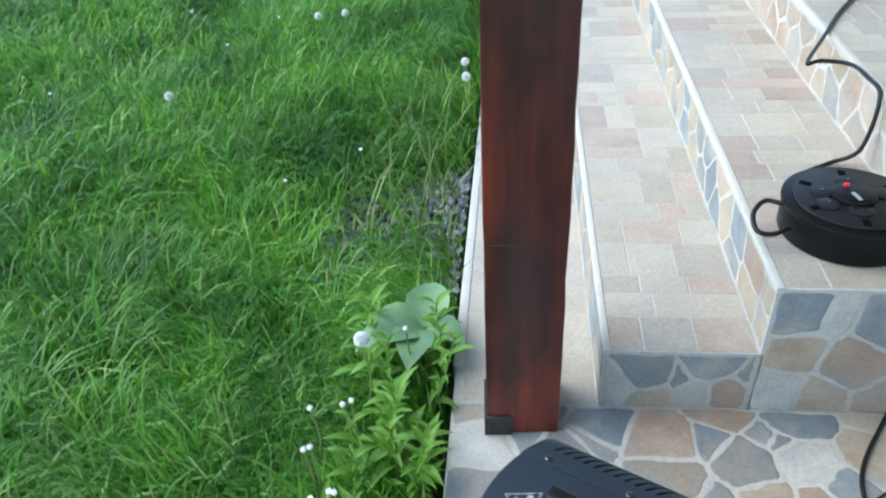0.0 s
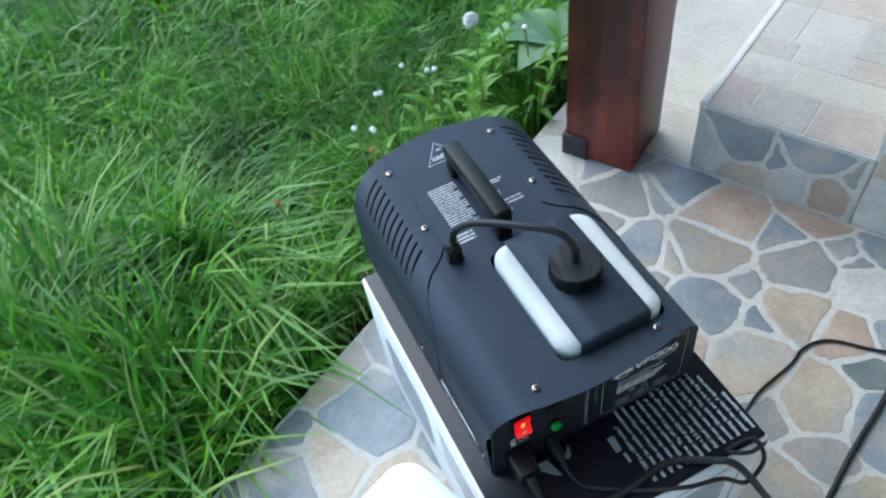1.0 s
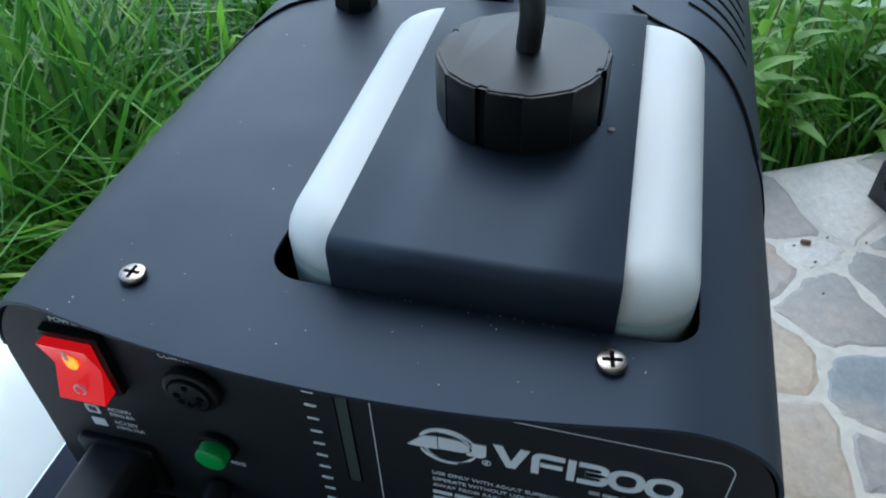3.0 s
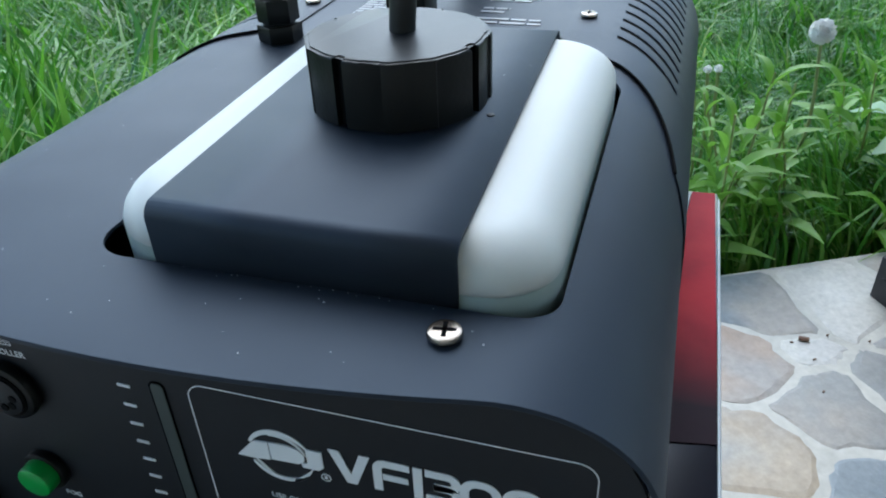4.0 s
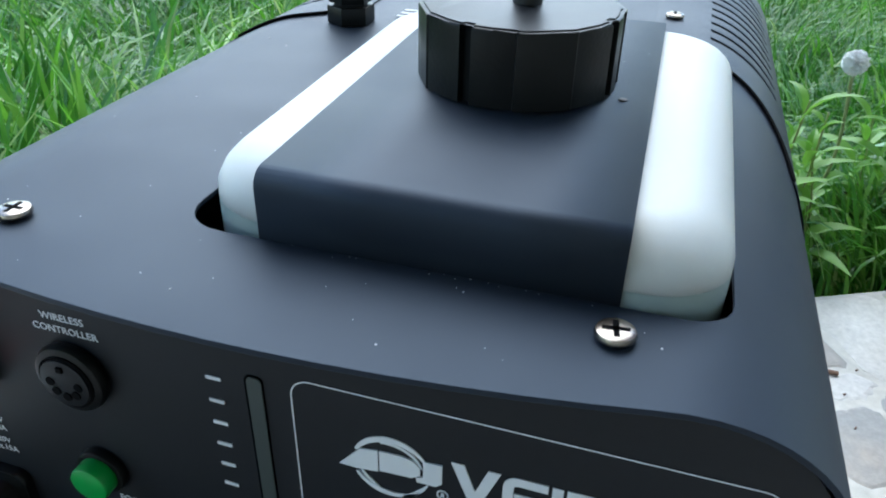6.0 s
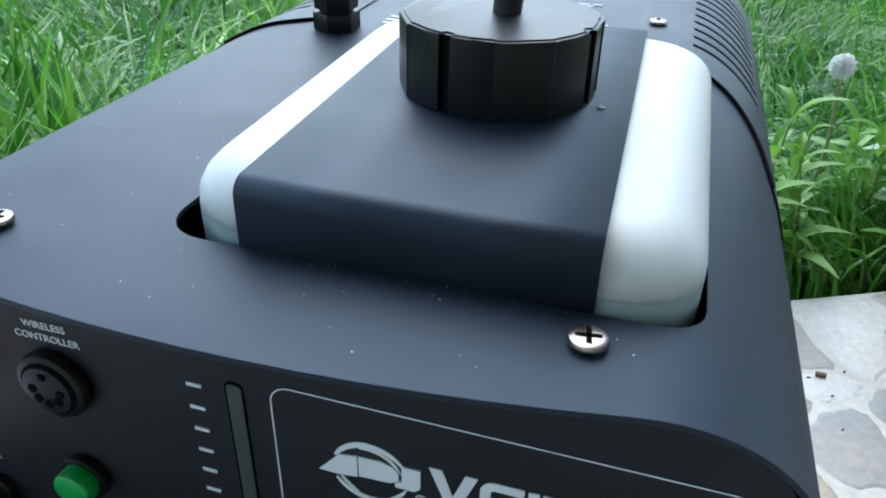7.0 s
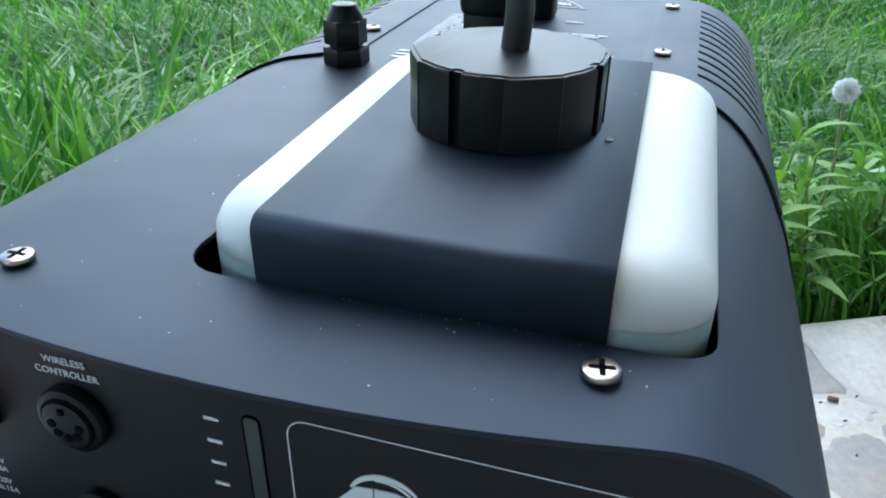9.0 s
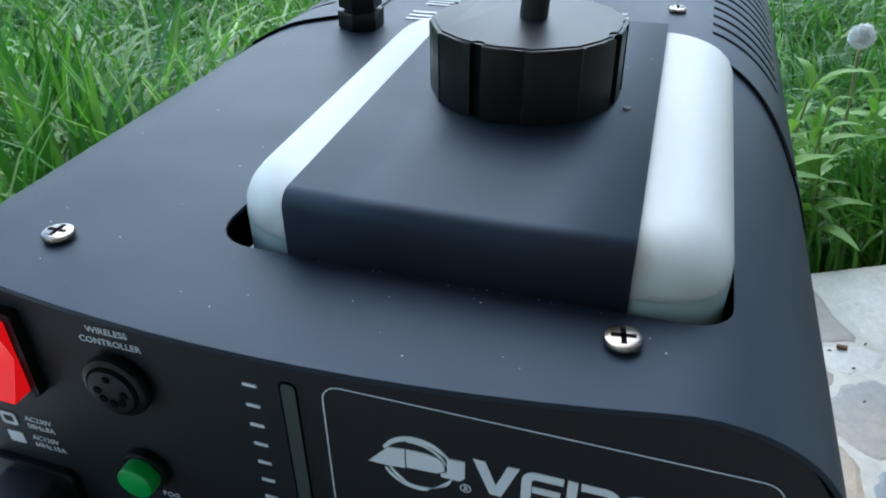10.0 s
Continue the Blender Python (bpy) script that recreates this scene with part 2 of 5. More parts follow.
def part(name, bm, mat, parent, label="", smooth=True):
    """One mesh under a thing or part; its geometry is given in the world's metres."""
    bm.transform(root_of(parent).matrix_basis.inverted())
    ob = new(name, mesh_of(name, bm, mat, smooth))
    ob.parent = parent
    return tagged(ob, label)


def solid(name, bm, mat, label, category="", kind="", group=""):
    return tagged(new(name, mesh_of(name, bm, mat)), label, category, group, kind)


def block(x0, x1, y0, y1, z0, z1, bevel=0.0, seg=2, bm=None, m=None):
    bm = bm or bmesh.new()
    r = bmesh.ops.create_cube(bm, size=1.0)
    vs = r["verts"]
    bmesh.ops.scale(bm, vec=(x1 - x0, y1 - y0, z1 - z0), verts=vs)
    bmesh.ops.translate(bm, vec=((x0 + x1) / 2, (y0 + y1) / 2, (z0 + z1) / 2), verts=vs)
    if m is not None:
        bmesh.ops.transform(bm, matrix=m, verts=vs)
    if bevel:
        es = {e for v in vs for e in v.link_edges}
        bmesh.ops.bevel(bm, geom=list(es), offset=bevel, segments=seg, affect="EDGES", profile=0.5)
    return bm


def drum(p, axis, r, h, seg=24, bevel=0.0, r2=None, bm=None):
    """A cylinder or cone from p along axis."""
    bm = bm or bmesh.new()
    turn = Vector(axis).to_track_quat("Z", "Y").to_matrix().to_4x4()
    made = bmesh.ops.create_cone(bm, cap_ends=True, segments=seg, radius1=r, radius2=r if r2 is None else r2, depth=h)
    vs = made["verts"]
    bmesh.ops.translate(bm, vec=(0, 0, h / 2), verts=vs)
    if bevel:
        es = [e for e in {e for v in vs for e in v.link_edges} if abs(e.verts[0].co.z - e.verts[1].co.z) < 1e-6]
        vs = list({v for v in bmesh.ops.bevel(bm, geom=es, offset=bevel, segments=2, affect="EDGES", profile=0.5)["verts"]} | {v for v in vs if v.is_valid})
    bmesh.ops.transform(bm, matrix=Matrix.Translation(p) @ turn, verts=vs)
    return bm


def smooth_line(pts, steps=8):
    pts = [Vector(p) for p in pts]
    ext = [2 * pts[0] - pts[1], *pts, 2 * pts[-1] - pts[-2]]
    out = []
    for a, b, c, d in zip(ext, ext[1:], ext[2:], ext[3:]):
        for k in range(steps):
            t = k / steps
            out.append(0.5 * (2 * b + (c - a) * t + (2 * a - 5 * b + 4 * c - d) * t * t + (3 * b - a - 3 * c + d) * t ** 3))
    return out + [pts[-1]]


def tube(pts, r, seg=10, steps=8, bm=None, taper=1.0):
    bm = bm or bmesh.new()
    line = smooth_line(pts, steps)
    rings, side = [], None
    for i, p in enumerate(line):
        d = (line[min(i + 1, len(line) - 1)] - line[max(i - 1, 0)]).normalized()
        if side is None:
            side = d.orthogonal().normalized()
        side = (side - d * side.dot(d)).normalized()
        up = d.cross(side)
        k = r * (1 + (taper - 1) * i / (len(line) - 1))
        rings.append([bm.verts.new(p + k * (math.cos(a) * side + math.sin(a) * up)) for a in (2 * math.pi * j / seg for j in range(seg))])
    for a, b in zip(rings, rings[1:]):
        for j in range(seg):
            bm.faces.new((a[j], a[(j + 1) % seg], b[(j + 1) % seg], b[j]))
    bm.faces.new(rings[0])
    bm.faces.new(rings[-1])
    return bm


def round_rect(x0, x1, y0, y1, r, seg=6):
    """The outline of a rectangle with rounded corners; r may be one radius or four (from the lower left, anticlockwise)."""
    rs = (r,) * 4 if isinstance(r, (int, float)) else r
    out = []
    for (cx, cy, a0), k in zip(((x0, y0, 180), (x1, y0, 270), (x1, y1, 0), (x0, y1, 90)), rs):
        sx, sy = (1 if cx == x0 else -1), (1 if cy == y0 else -1)
        for j in range(seg + 1):
            a = radians(a0 + 90 * j / seg)
            out.append((cx + sx * k + k * math.cos(a), cy + sy * k + k * math.sin(a)))
    return out


def prism(outline, z0, z1, m=None, bm=None, bevel=0.0):
    """An outline in x, y drawn up from z0 to z1, with a rounded top rim."""
    bm = bm or bmesh.new()
    lo = [bm.verts.new((x, y, z0)) for x, y in outline]
    hi = [bm.verts.new((x, y, z1)) for x, y in outline]
    n = len(lo)
    for i in range(n):
        bm.faces.new((lo[i], lo[(i + 1) % n], hi[(i + 1) % n], hi[i]))
    bm.faces.new(lo[::-1])
    top = bm.faces.new(hi)
    vs = lo + hi
    if bevel:
        made = bmesh.ops.bevel(bm, geom=list(top.edges), offset=bevel, segments=3, affect="EDGES", profile=0.5)
        vs = [v for v in bm.verts if v.is_valid] if len(bm.verts) < 4000 else vs
    if m is not None:
        bmesh.ops.transform(bm, matrix=m, verts=vs)
    return bm


def frame_strip(outline, width, z0, z1, m=None):
    """A thin line that runs round a closed outline."""
    bm = bmesh.new()
    n = len(outline)
    cx, cy = sum(p[0] for p in outline) / n, sum(p[1] for p in outline) / n
    rows = []
    for i, (x, y) in enumerate(outline):
        ax, ay = outline[i - 1]
        bx, by = outline[(i + 1) % n]
        nx, ny = by - ay, ax - bx
        k = math.hypot(nx, ny) or 1
        rows.append([bm.verts.new((x + s * nx / k * width / 2, y + s * ny / k * width / 2, z)) for s, z in ((-1, z1), (1, z1), (1, z0), (-1, z0))])
    for i in range(n):
        a, b = rows[i], rows[(i + 1) % n]
        for j in range(4):
            bm.faces.new((a[j], b[j], b[(j + 1) % 4], a[(j + 1) % 4]))
    if m is not None:
        bm.transform(m)
    return bm


def lettering(text, size, m, align="LEFT", spacing=1.0, depth=0.0002, weight=0.0):
    """Letters of the built-in font as a thin mesh, laid out in the plane of m."""
    cu = bpy.data.curves.new("letters", "FONT")
    cu.body, cu.size, cu.align_x, cu.space_character, cu.extrude, cu.resolution_u, cu.offset = text, size, align, spacing, depth, 3, weight
    ob = bpy.data.objects.new("letters", cu)
    scene.collection.objects.link(ob)
    me = bpy.data.meshes.new_from_object(ob.evaluated_get(bpy.context.evaluated_depsgraph_get()))
    bm = bmesh.new()
    bm.from_mesh(me)
    bpy.data.objects.remove(ob)
    bpy.data.curves.remove(cu)
    bpy.data.meshes.remove(me)
    bm.transform(m)
    return bm


def bars(x, y, length, height, m, seed, bm=None):
    """A line of writing too small to read, as word-long bars."""
    bm = bm or bmesh.new()
    rnd = random.Random(seed)
    at = x
    while at < x + length:
        w = min(rnd.uniform(1.6, 6.5) * height, x + length - at)
        block(at, at + w, y, y + height, 0, 0.0003, bm=bm, m=m)
        at += w + height * 0.5
    return bm


# ---- plan: the terrace's own axes, u across the steps and v along them ----
V_TURN = radians(27.5)
VX, VY = math.cos(V_TURN), math.sin(V_TURN)
CORNER = (0.530, 0.478)
PLAN = Matrix(((VY, VX, 0, CORNER[0]), (-VX, VY, 0, CORNER[1]), (0, 0, 1, 0), (0, 0, 0, 1)))  # (u, v, z) to the world


def to_plan(x, y):
    dx, dy = x - CORNER[0], y - CORNER[1]
    return dx * VY - dy * VX, dx * VX + dy * VY


EDGE_U = -0.298
STEP_Z = (0.153, 0.311, 0.470)
STEP_U = (0.0, 0.29, 0.592)
V_END = 3.6

# ---- ground ----
GROUND_Z = -0.045


def ground_height(x, y):
    return GROUND_Z + 0.02 * noise.noise((x * 0.9, y * 0.9, 0.3)) + 0.012 * noise.noise((x * 3.1, y * 3.1, 4.0))


bm = bmesh.new()
steps = [-4000, -400, -60, -20] + [-9 + 0.35 * i for i in range(52)] + [20, 60, 400, 4000]
grid = [[bm.verts.new((x, y, ground_height(x, y) if max(abs(x), abs(y)) < 12 else GROUND_Z)) for x in steps] for y in steps]
for r0, r1 in zip(grid, grid[1:]):
    for i in range(len(steps) - 1):
        bm.faces.new((r0[i], r0[i + 1], r1[i + 1], r1[i]))
for v in bm.verts:
    u, w = to_plan(v.co.x, v.co.y)
    if u > EDGE_U - 0.02 and max(abs(v.co.x), abs(v.co.y)) < 12:
        v.co.z = GROUND_Z - 0.06
solid("ground", bm, SOIL, "dark soil under the lawn around the terrace", "ground", "structure")

# ---- terrace slab, steps, added unseen wall and ceiling ----


def plan_block(name, u0, u1, v0, v1, z0, z1, mat, label, bevel=0.002, category="terrace"):
    return solid(name, block(u0, u1, v0, v1, z0, z1, bevel, m=PLAN), mat, label, category, "structure")


floor = plan_block("floor", EDGE_U, 2.6, -3.0, V_END, -0.25, -0.0004, GROUT, "pale grouted terrace floor slab with irregular flagstones", category="floor")
step_low = plan_block("step", STEP_U[0] + 0.0004, STEP_U[1] + 0.01, 0.0004, V_END, -0.003, STEP_Z[0] - 0.0004, GROUT, "low terrace step with stone face and tiled tread", category="step")
step_mid = plan_block("step", STEP_U[1] + 0.0004, STEP_U[2] + 0.01, 0.0004, V_END, -0.003, STEP_Z[1] - 0.0004, GROUT, "middle terrace step with stone face and tiled tread", category="step")
step_top = plan_block("step", STEP_U[2] + 0.0004, 2.6, 0.0004, V_END, -0.003, STEP_Z[2] - 0.0004, GROUT, "upper terrace landing with stone face and tiled top", category="step")
# added wall, never in view: shuts out light from behind the camera
plan_block("wall_unseen", 2.6, 2.8, -3.0, V_END, -0.25, 2.75, WALL, "added unseen plain wall that blocks light on the terrace's house side", category="wall")
# added ceiling, never in view: blocks the sky above the terrace
plan_block("ceiling", -0.35, 2.8, -3.2, V_END, 2.75, 2.85, CEIL, "added unseen pale ceiling that keeps sky light off the terrace", category="ceiling")
for u, z, v0 in ((STEP_U[0], STEP_Z[0], 0.0), (STEP_U[1], STEP_Z[1], 0.0), (STEP_U[2], STEP_Z[2], 0.0)):
    plan_block("trim", u - 0.0005, u + 0.013, v0, V_END, z - 0.010, z + 0.002, TRIM, "white tile edging along the step's nosing", 0.001, "trim")
plan_block("trim", EDGE_U - 0.006, EDGE_U + 0.016, 0.10, V_END, -0.12, 0.003, TRIM, "white edging along the terrace rim", 0.002, "trim")

# ---- wooden post ----
POST_M = PLAN @ pose(-0.157, -0.009, 0, 0, 0, 3)
post = thing("post", POST_M, "red-brown stained square timber porch post standing on the stone floor", "post")
bm = bmesh.new()
rings = []
rnd = random.Random(5)
for k in range(45):
    z = 0.004 + 2.746 * k / 44
    w = 0.069 + 0.0012 * rnd.uniform(-1, 1)
    rings.append([bm.verts.new((x, y, z)) for x, y in round_rect(-w, w, -w, w, 0.005, 2)])
for a, b in zip(rings, rings[1:]):
    for j in range(len(a)):
        bm.faces.new((a[j], a[(j + 1) % len(a)], b[(j + 1) % len(a)], b[j]))
bm.faces.new(rings[0][::-1])
bm.faces.new(rings[-1])
bm.transform(POST_M)
part("timber", bm, POST_WOOD, post)
bracket = part("bracket", block(-0.074, -0.022, -0.0745, -0.069, 0.0, 0.05, 0.001, m=POST_M), IRON, post, "dark iron foot bracket")
part("bracket", block(-0.0745, -0.069, -0.074, 0.03, 0.0, 0.05, 0.001, m=POST_M), IRON, post, "dark iron foot bracket")
for bx in (-0.06, -0.036):
    part("bolt", drum(POST_M @ Vector((bx, -0.0745, 0.026)), POST_M.to_3x3() @ Vector((0, -1, 0)), 0.005, 0.003, 6), IRON, bracket)
part("crack", block(-0.060, -0.012, -0.0700, -0.0686, 0.455, 0.4575, 0.0006, m=POST_M), IRON, post, "dark crack in the timber")

# ---- carton ----
BX0, BX1, BY0, BY1, BZ = -0.155, 0.157, -0.092, 0.350, 0.255
carton = thing("carton", pose(0, 0.13, 0), "white cardboard carton with glossy black printed top on the floor", "box")
part("box_body", block(BX0, BX1, BY0, BY1, 0.001, BZ - 0.003, 0.003), CARD_WHITE, carton, "white printed carton sides")
part("box_top", block(BX0 + 0.004, BX1 - 0.002, BY0 + 0.003, BY1 - 0.002, BZ - 0.006, BZ, 0.0015), CARD_BLACK, carton, "glossy black printed lid")
TOP = pose(0, 0, BZ + 0.0002)
part("red_picture", prism([(0.139, 0.345), (0.153, 0.346), (0.1545, 0.130), (0.126, 0.125), (0.130, 0.22)], 0, 0.0004, TOP), RED_PRINT, carton, "red printed picture area")
part("sticker", prism([(0.124, 0.318), (0.136, 0.318), (0.138, 0.342), (0.126, 0.342)], 0.0005, 0.001, TOP), FAINT_INK, carton, "small pale sticker")
UPTEXT = pose(0, 0, BZ + 0.0004, 0, 0, 90)
LINES = ["The VF1300 is a 1300W mobile F", "that's ideal for mobile entertainers,", "night clubs and bars, bowling centers", "productions that want to add atmosp", "as it allows people to see the beams", "fixtures. The VF1300 is equipped wi", "heater that quickly turns through the", "with a 2.3 liter new removable fog fl", "fluid level indicator, comes with a wi", "and uses water bases fog fluid. Adva", "includes Electronic Thermo Sensing t", "heating levels, and a low fog fluid sen", "protect the pump. A optional wire", "available separately."]
SLANT = Matrix(((1, 0.24, 0, 0), (0, 1.25, 0, 0), (0, 0, 1, 0), (0, 0, 0, 1)))
for i, words in enumerate(LINES):
    bm = lettering(words, 0.0050, Matrix.Identity(4), weight=0.00007)
    wide = max(v.co.x for v in bm.verts)
    bm.transform(pose(0.0222 + 0.00985 * i, -0.0765, BZ + 0.0005, 0, 0, 92.0) @ SLANT @ Matrix.Diagonal((0.00247 * len(words) / wide, 1, 1, 1)))
    part("print_line", bm, INK, carton)
part("print_picture", prism([(-0.091, 0.002), (-0.070, 0.001), (-0.064, -0.022), (-0.070, -0.019)], 0, 0.0004, TOP), FAINT_INK, carton, "grey printed shape")
part("print_picture", prism([(0.001, -0.010), (0.010, -0.010), (0.008, -0.029), (0.001, -0.029)], 0, 0.0004, TOP), FAINT_INK, carton, "grey printed shape")
part("print_picture", prism([(-0.052, -0.006), (-0.040, 0.006), (-0.043, -0.006), (-0.049, -0.010)], 0, 0.0004, TOP), GREY_INK, carton, "grey printed shape")
part("print_line", bars(-0.045, -0.010, 0.012, 0.0035, UPTEXT, 77), FAINT_INK, carton)
REAR = Matrix(((1, 0, 0, 0), (0, 0, -1, BY0 - 0.0002), (0, 1, 0, 0), (0, 0, 0, 1)))
oval = [(-0.115 + 0.032 * math.cos(a), 0.222 + 0.014 * math.sin(a)) for a in (2 * math.pi * k / 28 for k in range(28))]
part("print_emblem", frame_strip(oval, 0.005, 0, 0.0004, REAR), GREY_INK, carton, "grey oval printed emblem")
part("print_emblem", block(-0.152, -0.082, 0.219, 0.228, 0, 0.0005, m=REAR), GREY_INK, carton)
part("print_picture", prism(round_rect(0.02, 0.112, 0.11, 0.205, 0.02), 0, 0.0004, REAR), GREY_INK, carton, "grey printed product picture")
part("print_picture", frame_strip(round_rect(0.0, 0.13, 0.09, 0.222, 0.02), 0.003, 0, 0.0004, REAR), GREY_INK, carton)
for k in range(4):
    part("print_line", bars(-0.14, 0.185 - 0.012 * k, 0.10, 0.004, REAR, 40 + k), GREY_INK, carton)
SIDE = Matrix(((0, 0, -1, BX0 - 0.0002), (-1, 0, 0, 0), (0, 1, 0, 0), (0, 0, 0, 1)))
part("print_picture", prism(round_rect(-0.30, -0.16, 0.06, 0.19, 0.03), 0, 0.0004, SIDE), GREY_INK, carton, "grey printed product picture")
for k in range(6):
    part("print_line", bars(-0.12, 0.20 - 0.016 * k, 0.15, 0.006, SIDE, 60 + k), GREY_INK, carton)

# ---- fog machine ----
ZT = 0.383
W, R, LEN = 0.129, 0.043, 0.428
FLAT = W - R
fog = thing("fog_machine", pose(0, 0, BZ), "black metal fog machine with milky fluid tank on the carton", "fog machine")


def profile(off=0.0, steps=14):
    """Right half of the shell's section, from the flat top round the shoulder down the side: x, z."""
    out = [(FLAT + (R + off) * math.sin(a), ZT - R + (R + off) * math.cos(a)) for a in (math.pi / 2 * k / steps for k in range(steps + 1))]
    return out + [(W + off + 0.0006, 0.325), (W + off + 0.0012, 0.305), (W + off + 0.0020, 0.285), (W + off + 0.0028, BZ + 0.006)]


SLOT = (-0.0312, 0.0988, 0.0322, 0.196)


def rear_y(x):
    return -0.0050 + 0.0112 * (x / 0.1) ** 2


def front_y(x):
    return LEN - 0.026 * (x / 0.1) ** 2


def notch(z):
    """How far the side's rear edge is cut back at a height."""
    t = (0.345 - z) / 0.066
    return 0.012 * math.sin(math.pi * t) if 0 < t < 1 else 0.0


MIDS = (0.03, 0.06, 0.10, 0.14, 0.18, 0.22, 0.30, 0.37)


def cut(bm, cutter, thickness):
    """A sheet given its thickness, with the cutter's shape taken out of it."""
    obs = []
    for b in (bm, cutter):
        bmesh.ops.recalc_face_normals(b, faces=b.faces)
        me = bpy.data.meshes.new("blank")
        b.to_mesh(me)
        b.free()
        obs.append(bpy.data.objects.new("blank", me))
        scene.collection.objects.link(obs[-1])
    mod = obs[0].modifiers.new("sheet", "SOLIDIFY")
    mod.thickness, mod.offset = thickness, -1
    mod = obs[0].modifiers.new("hole", "BOOLEAN")
    mod.operation, mod.object, mod.solver = "DIFFERENCE", obs[1], "EXACT"
    me = bpy.data.meshes.new_from_object(obs[0].evaluated_get(bpy.context.evaluated_depsgraph_get()))
    out = bmesh.new()
    out.from_mesh(me)
    bpy.data.meshes.remove(me)
    for ob in obs:
        me = ob.data
        bpy.data.objects.remove(ob)
        bpy.data.meshes.remove(me)
    return out


bm = bmesh.new()
half = profile()
section = [(-x, z) for x, z in half[::-1]] + [(-FLAT + 2 * FLAT * k / 14, ZT) for k in range(1, 14)] + half
rows = [[bm.verts.new((x, y if y is not None else end(x) + (notch(z) if end is rear_y else 0), z)) for x, z in section] for y, end in ((None, rear_y), *((y, None) for y in MIDS), (None, front_y))]
for a, b in zip(rows, rows[1:]):
    for i in range(len(a) - 1):
        bm.faces.new((a[i], b[i], b[i + 1], a[i + 1]))
bm = cut(bm, prism(round_rect(*SLOT, 0.012, 6), ZT - 0.03, ZT + 0.02), 0.0014)
shell = part("shell", bm, COAT, fog, "black powder-coated sheet metal shell")
mod = shell.modifiers.new("rim", "BEVEL")
mod.width, mod.segments, mod.limit_method, mod.angle_limit = 0.0005, 2, "ANGLE", radians(60)
mod = shell.modifiers.new("normals", "WEIGHTED_NORMAL")
mod.weight, mod.keep_sharp = 90, True
part("base_plate", block(-W + 0.004, W - 0.004, 0.013, LEN - 0.05, BZ + 0.006, BZ + 0.010, 0.001), PANEL, fog)
for x in (-0.1, 0.1):
    for y in (0.05, 0.31):
        part("foot", drum((x, y, BZ + 0.0005), (0, 0, 1), 0.011, 0.006, 16, 0.001), RUBBER, fog)


def end_plate(y0, y1):
    half = [(x - 0.002, z - 0.0016) for x, z in profile()]
    pts = [(x, z) for x, z in half] + [(-x, z) for x, z in half[::-1]]
    m = Matrix(((1, 0, 0, 0), (0, 0, 1, 0), (0, 1, 0, 0), (0, 0, 0, 1)))
    return prism(pts, y0, y1, m)


rear = part("rear_panel", end_plate(0.013, 0.0145), PANEL, fog, "flat black rear control panel")
front = part("front_panel", end_plate(LEN - 0.055, LEN - 0.0535), PANEL, fog)
part("nozzle", drum((0, LEN - 0.054, 0.32), (0, 1, 0), 0.011, 0.04, 20, 0.001), CHROME, fog, "bright metal fog nozzle")

# side covers with cooling slots, laid over the front half of the shell
NS = 11
for s in (-1, 1):
    bm = bmesh.new()
    prof = [(0.066, ZT + 0.0008), (0.070, ZT + 0.0008), (0.076, ZT + 0.0008)] + profile(0.0008, 14)
    at = [0.0]
    for a, b in zip(prof, prof[1:]):
        at.append(at[-1] + math.hypot(b[0] - a[0], b[1] - a[1]))
    cuts = []
    for k in range(NS):
        cuts += [0.2415 + 0.0136 * k, 0.2415 + 0.0136 * k + 0.0046]
    rear_edge = [float(np.interp(d, (0, 0.010, 0.0215, 0.0315, 0.0425, 0.051, 0.058, 0.0645, 0.08), (0.237, 0.225, 0.2145, 0.208, 0.1965, 0.184, 0.171, 0.153, 0.138))) for d in at]
    columns = []
    for i, (x, z) in enumerate(prof):
        shift = -0.70 * min(0.06, max(-0.01, at[i] - 0.027))
        columns.append([bm.verts.new((s * x, y, z)) for y in [rear_edge[i]] + [c + shift for c in cuts] + [front_y(x) + 0.0006]])
    for i in range(len(prof) - 1):
        mid = (at[i] + at[i + 1]) / 2
        for j in range(len(columns[0]) - 1):
            hole = j % 2 == 1 and j < len(cuts) and 0.026 < mid < 0.057
            if not hole:
                bm.faces.new((columns[i][j], columns[i + 1][j], columns[i + 1][j + 1], columns[i][j + 1]))
    # thin dark tube that follows the cover's rear edge
    seam = [(s * x, y - 0.0004, z + 0.0002) for (x, z), y, d in zip(prof, rear_edge, at) if d < (0.066 if s > 0 else 0.048)]
    part("seam_line", tube(seam, 0.0006, 6, 2), DARK, fog, "thin dark line along the side cover's rim")
    cover = part("vented_side", bm, COAT, fog, "black side cover with a row of cooling slots")
    mod = cover.modifiers.new("sheet", "SOLIDIFY")
    mod.thickness, mod.offset = 0.00055, -1
    mod = cover.modifiers.new("normals", "WEIGHTED_NORMAL")
    mod.weight, mod.keep_sharp = 90, True
    # dark sheet just over the shell, painting the shade seen through the slots
    bm = bmesh.new()
    rows = [[bm.verts.new((s * x, y, z)) for x, z in profile(0.0002)] for y in (0.228, 0.388)]
    for i in range(len(rows[0]) - 2):
        bm.faces.new((rows[0][i], rows[0][i + 1], rows[1][i + 1], rows[1][i]))
    part("slot_backing", bm, DARK, fog)

# fluid tank below the strap; tank, strap and cap lean up a little towards the front
def leaned(z, y):
    return z + 0.0175 * (y - 0.034)


tx0, tx1, ty0, ty1 = -0.0296, 0.0976, 0.0336, 0.1935
RIM_Z = 0.3862


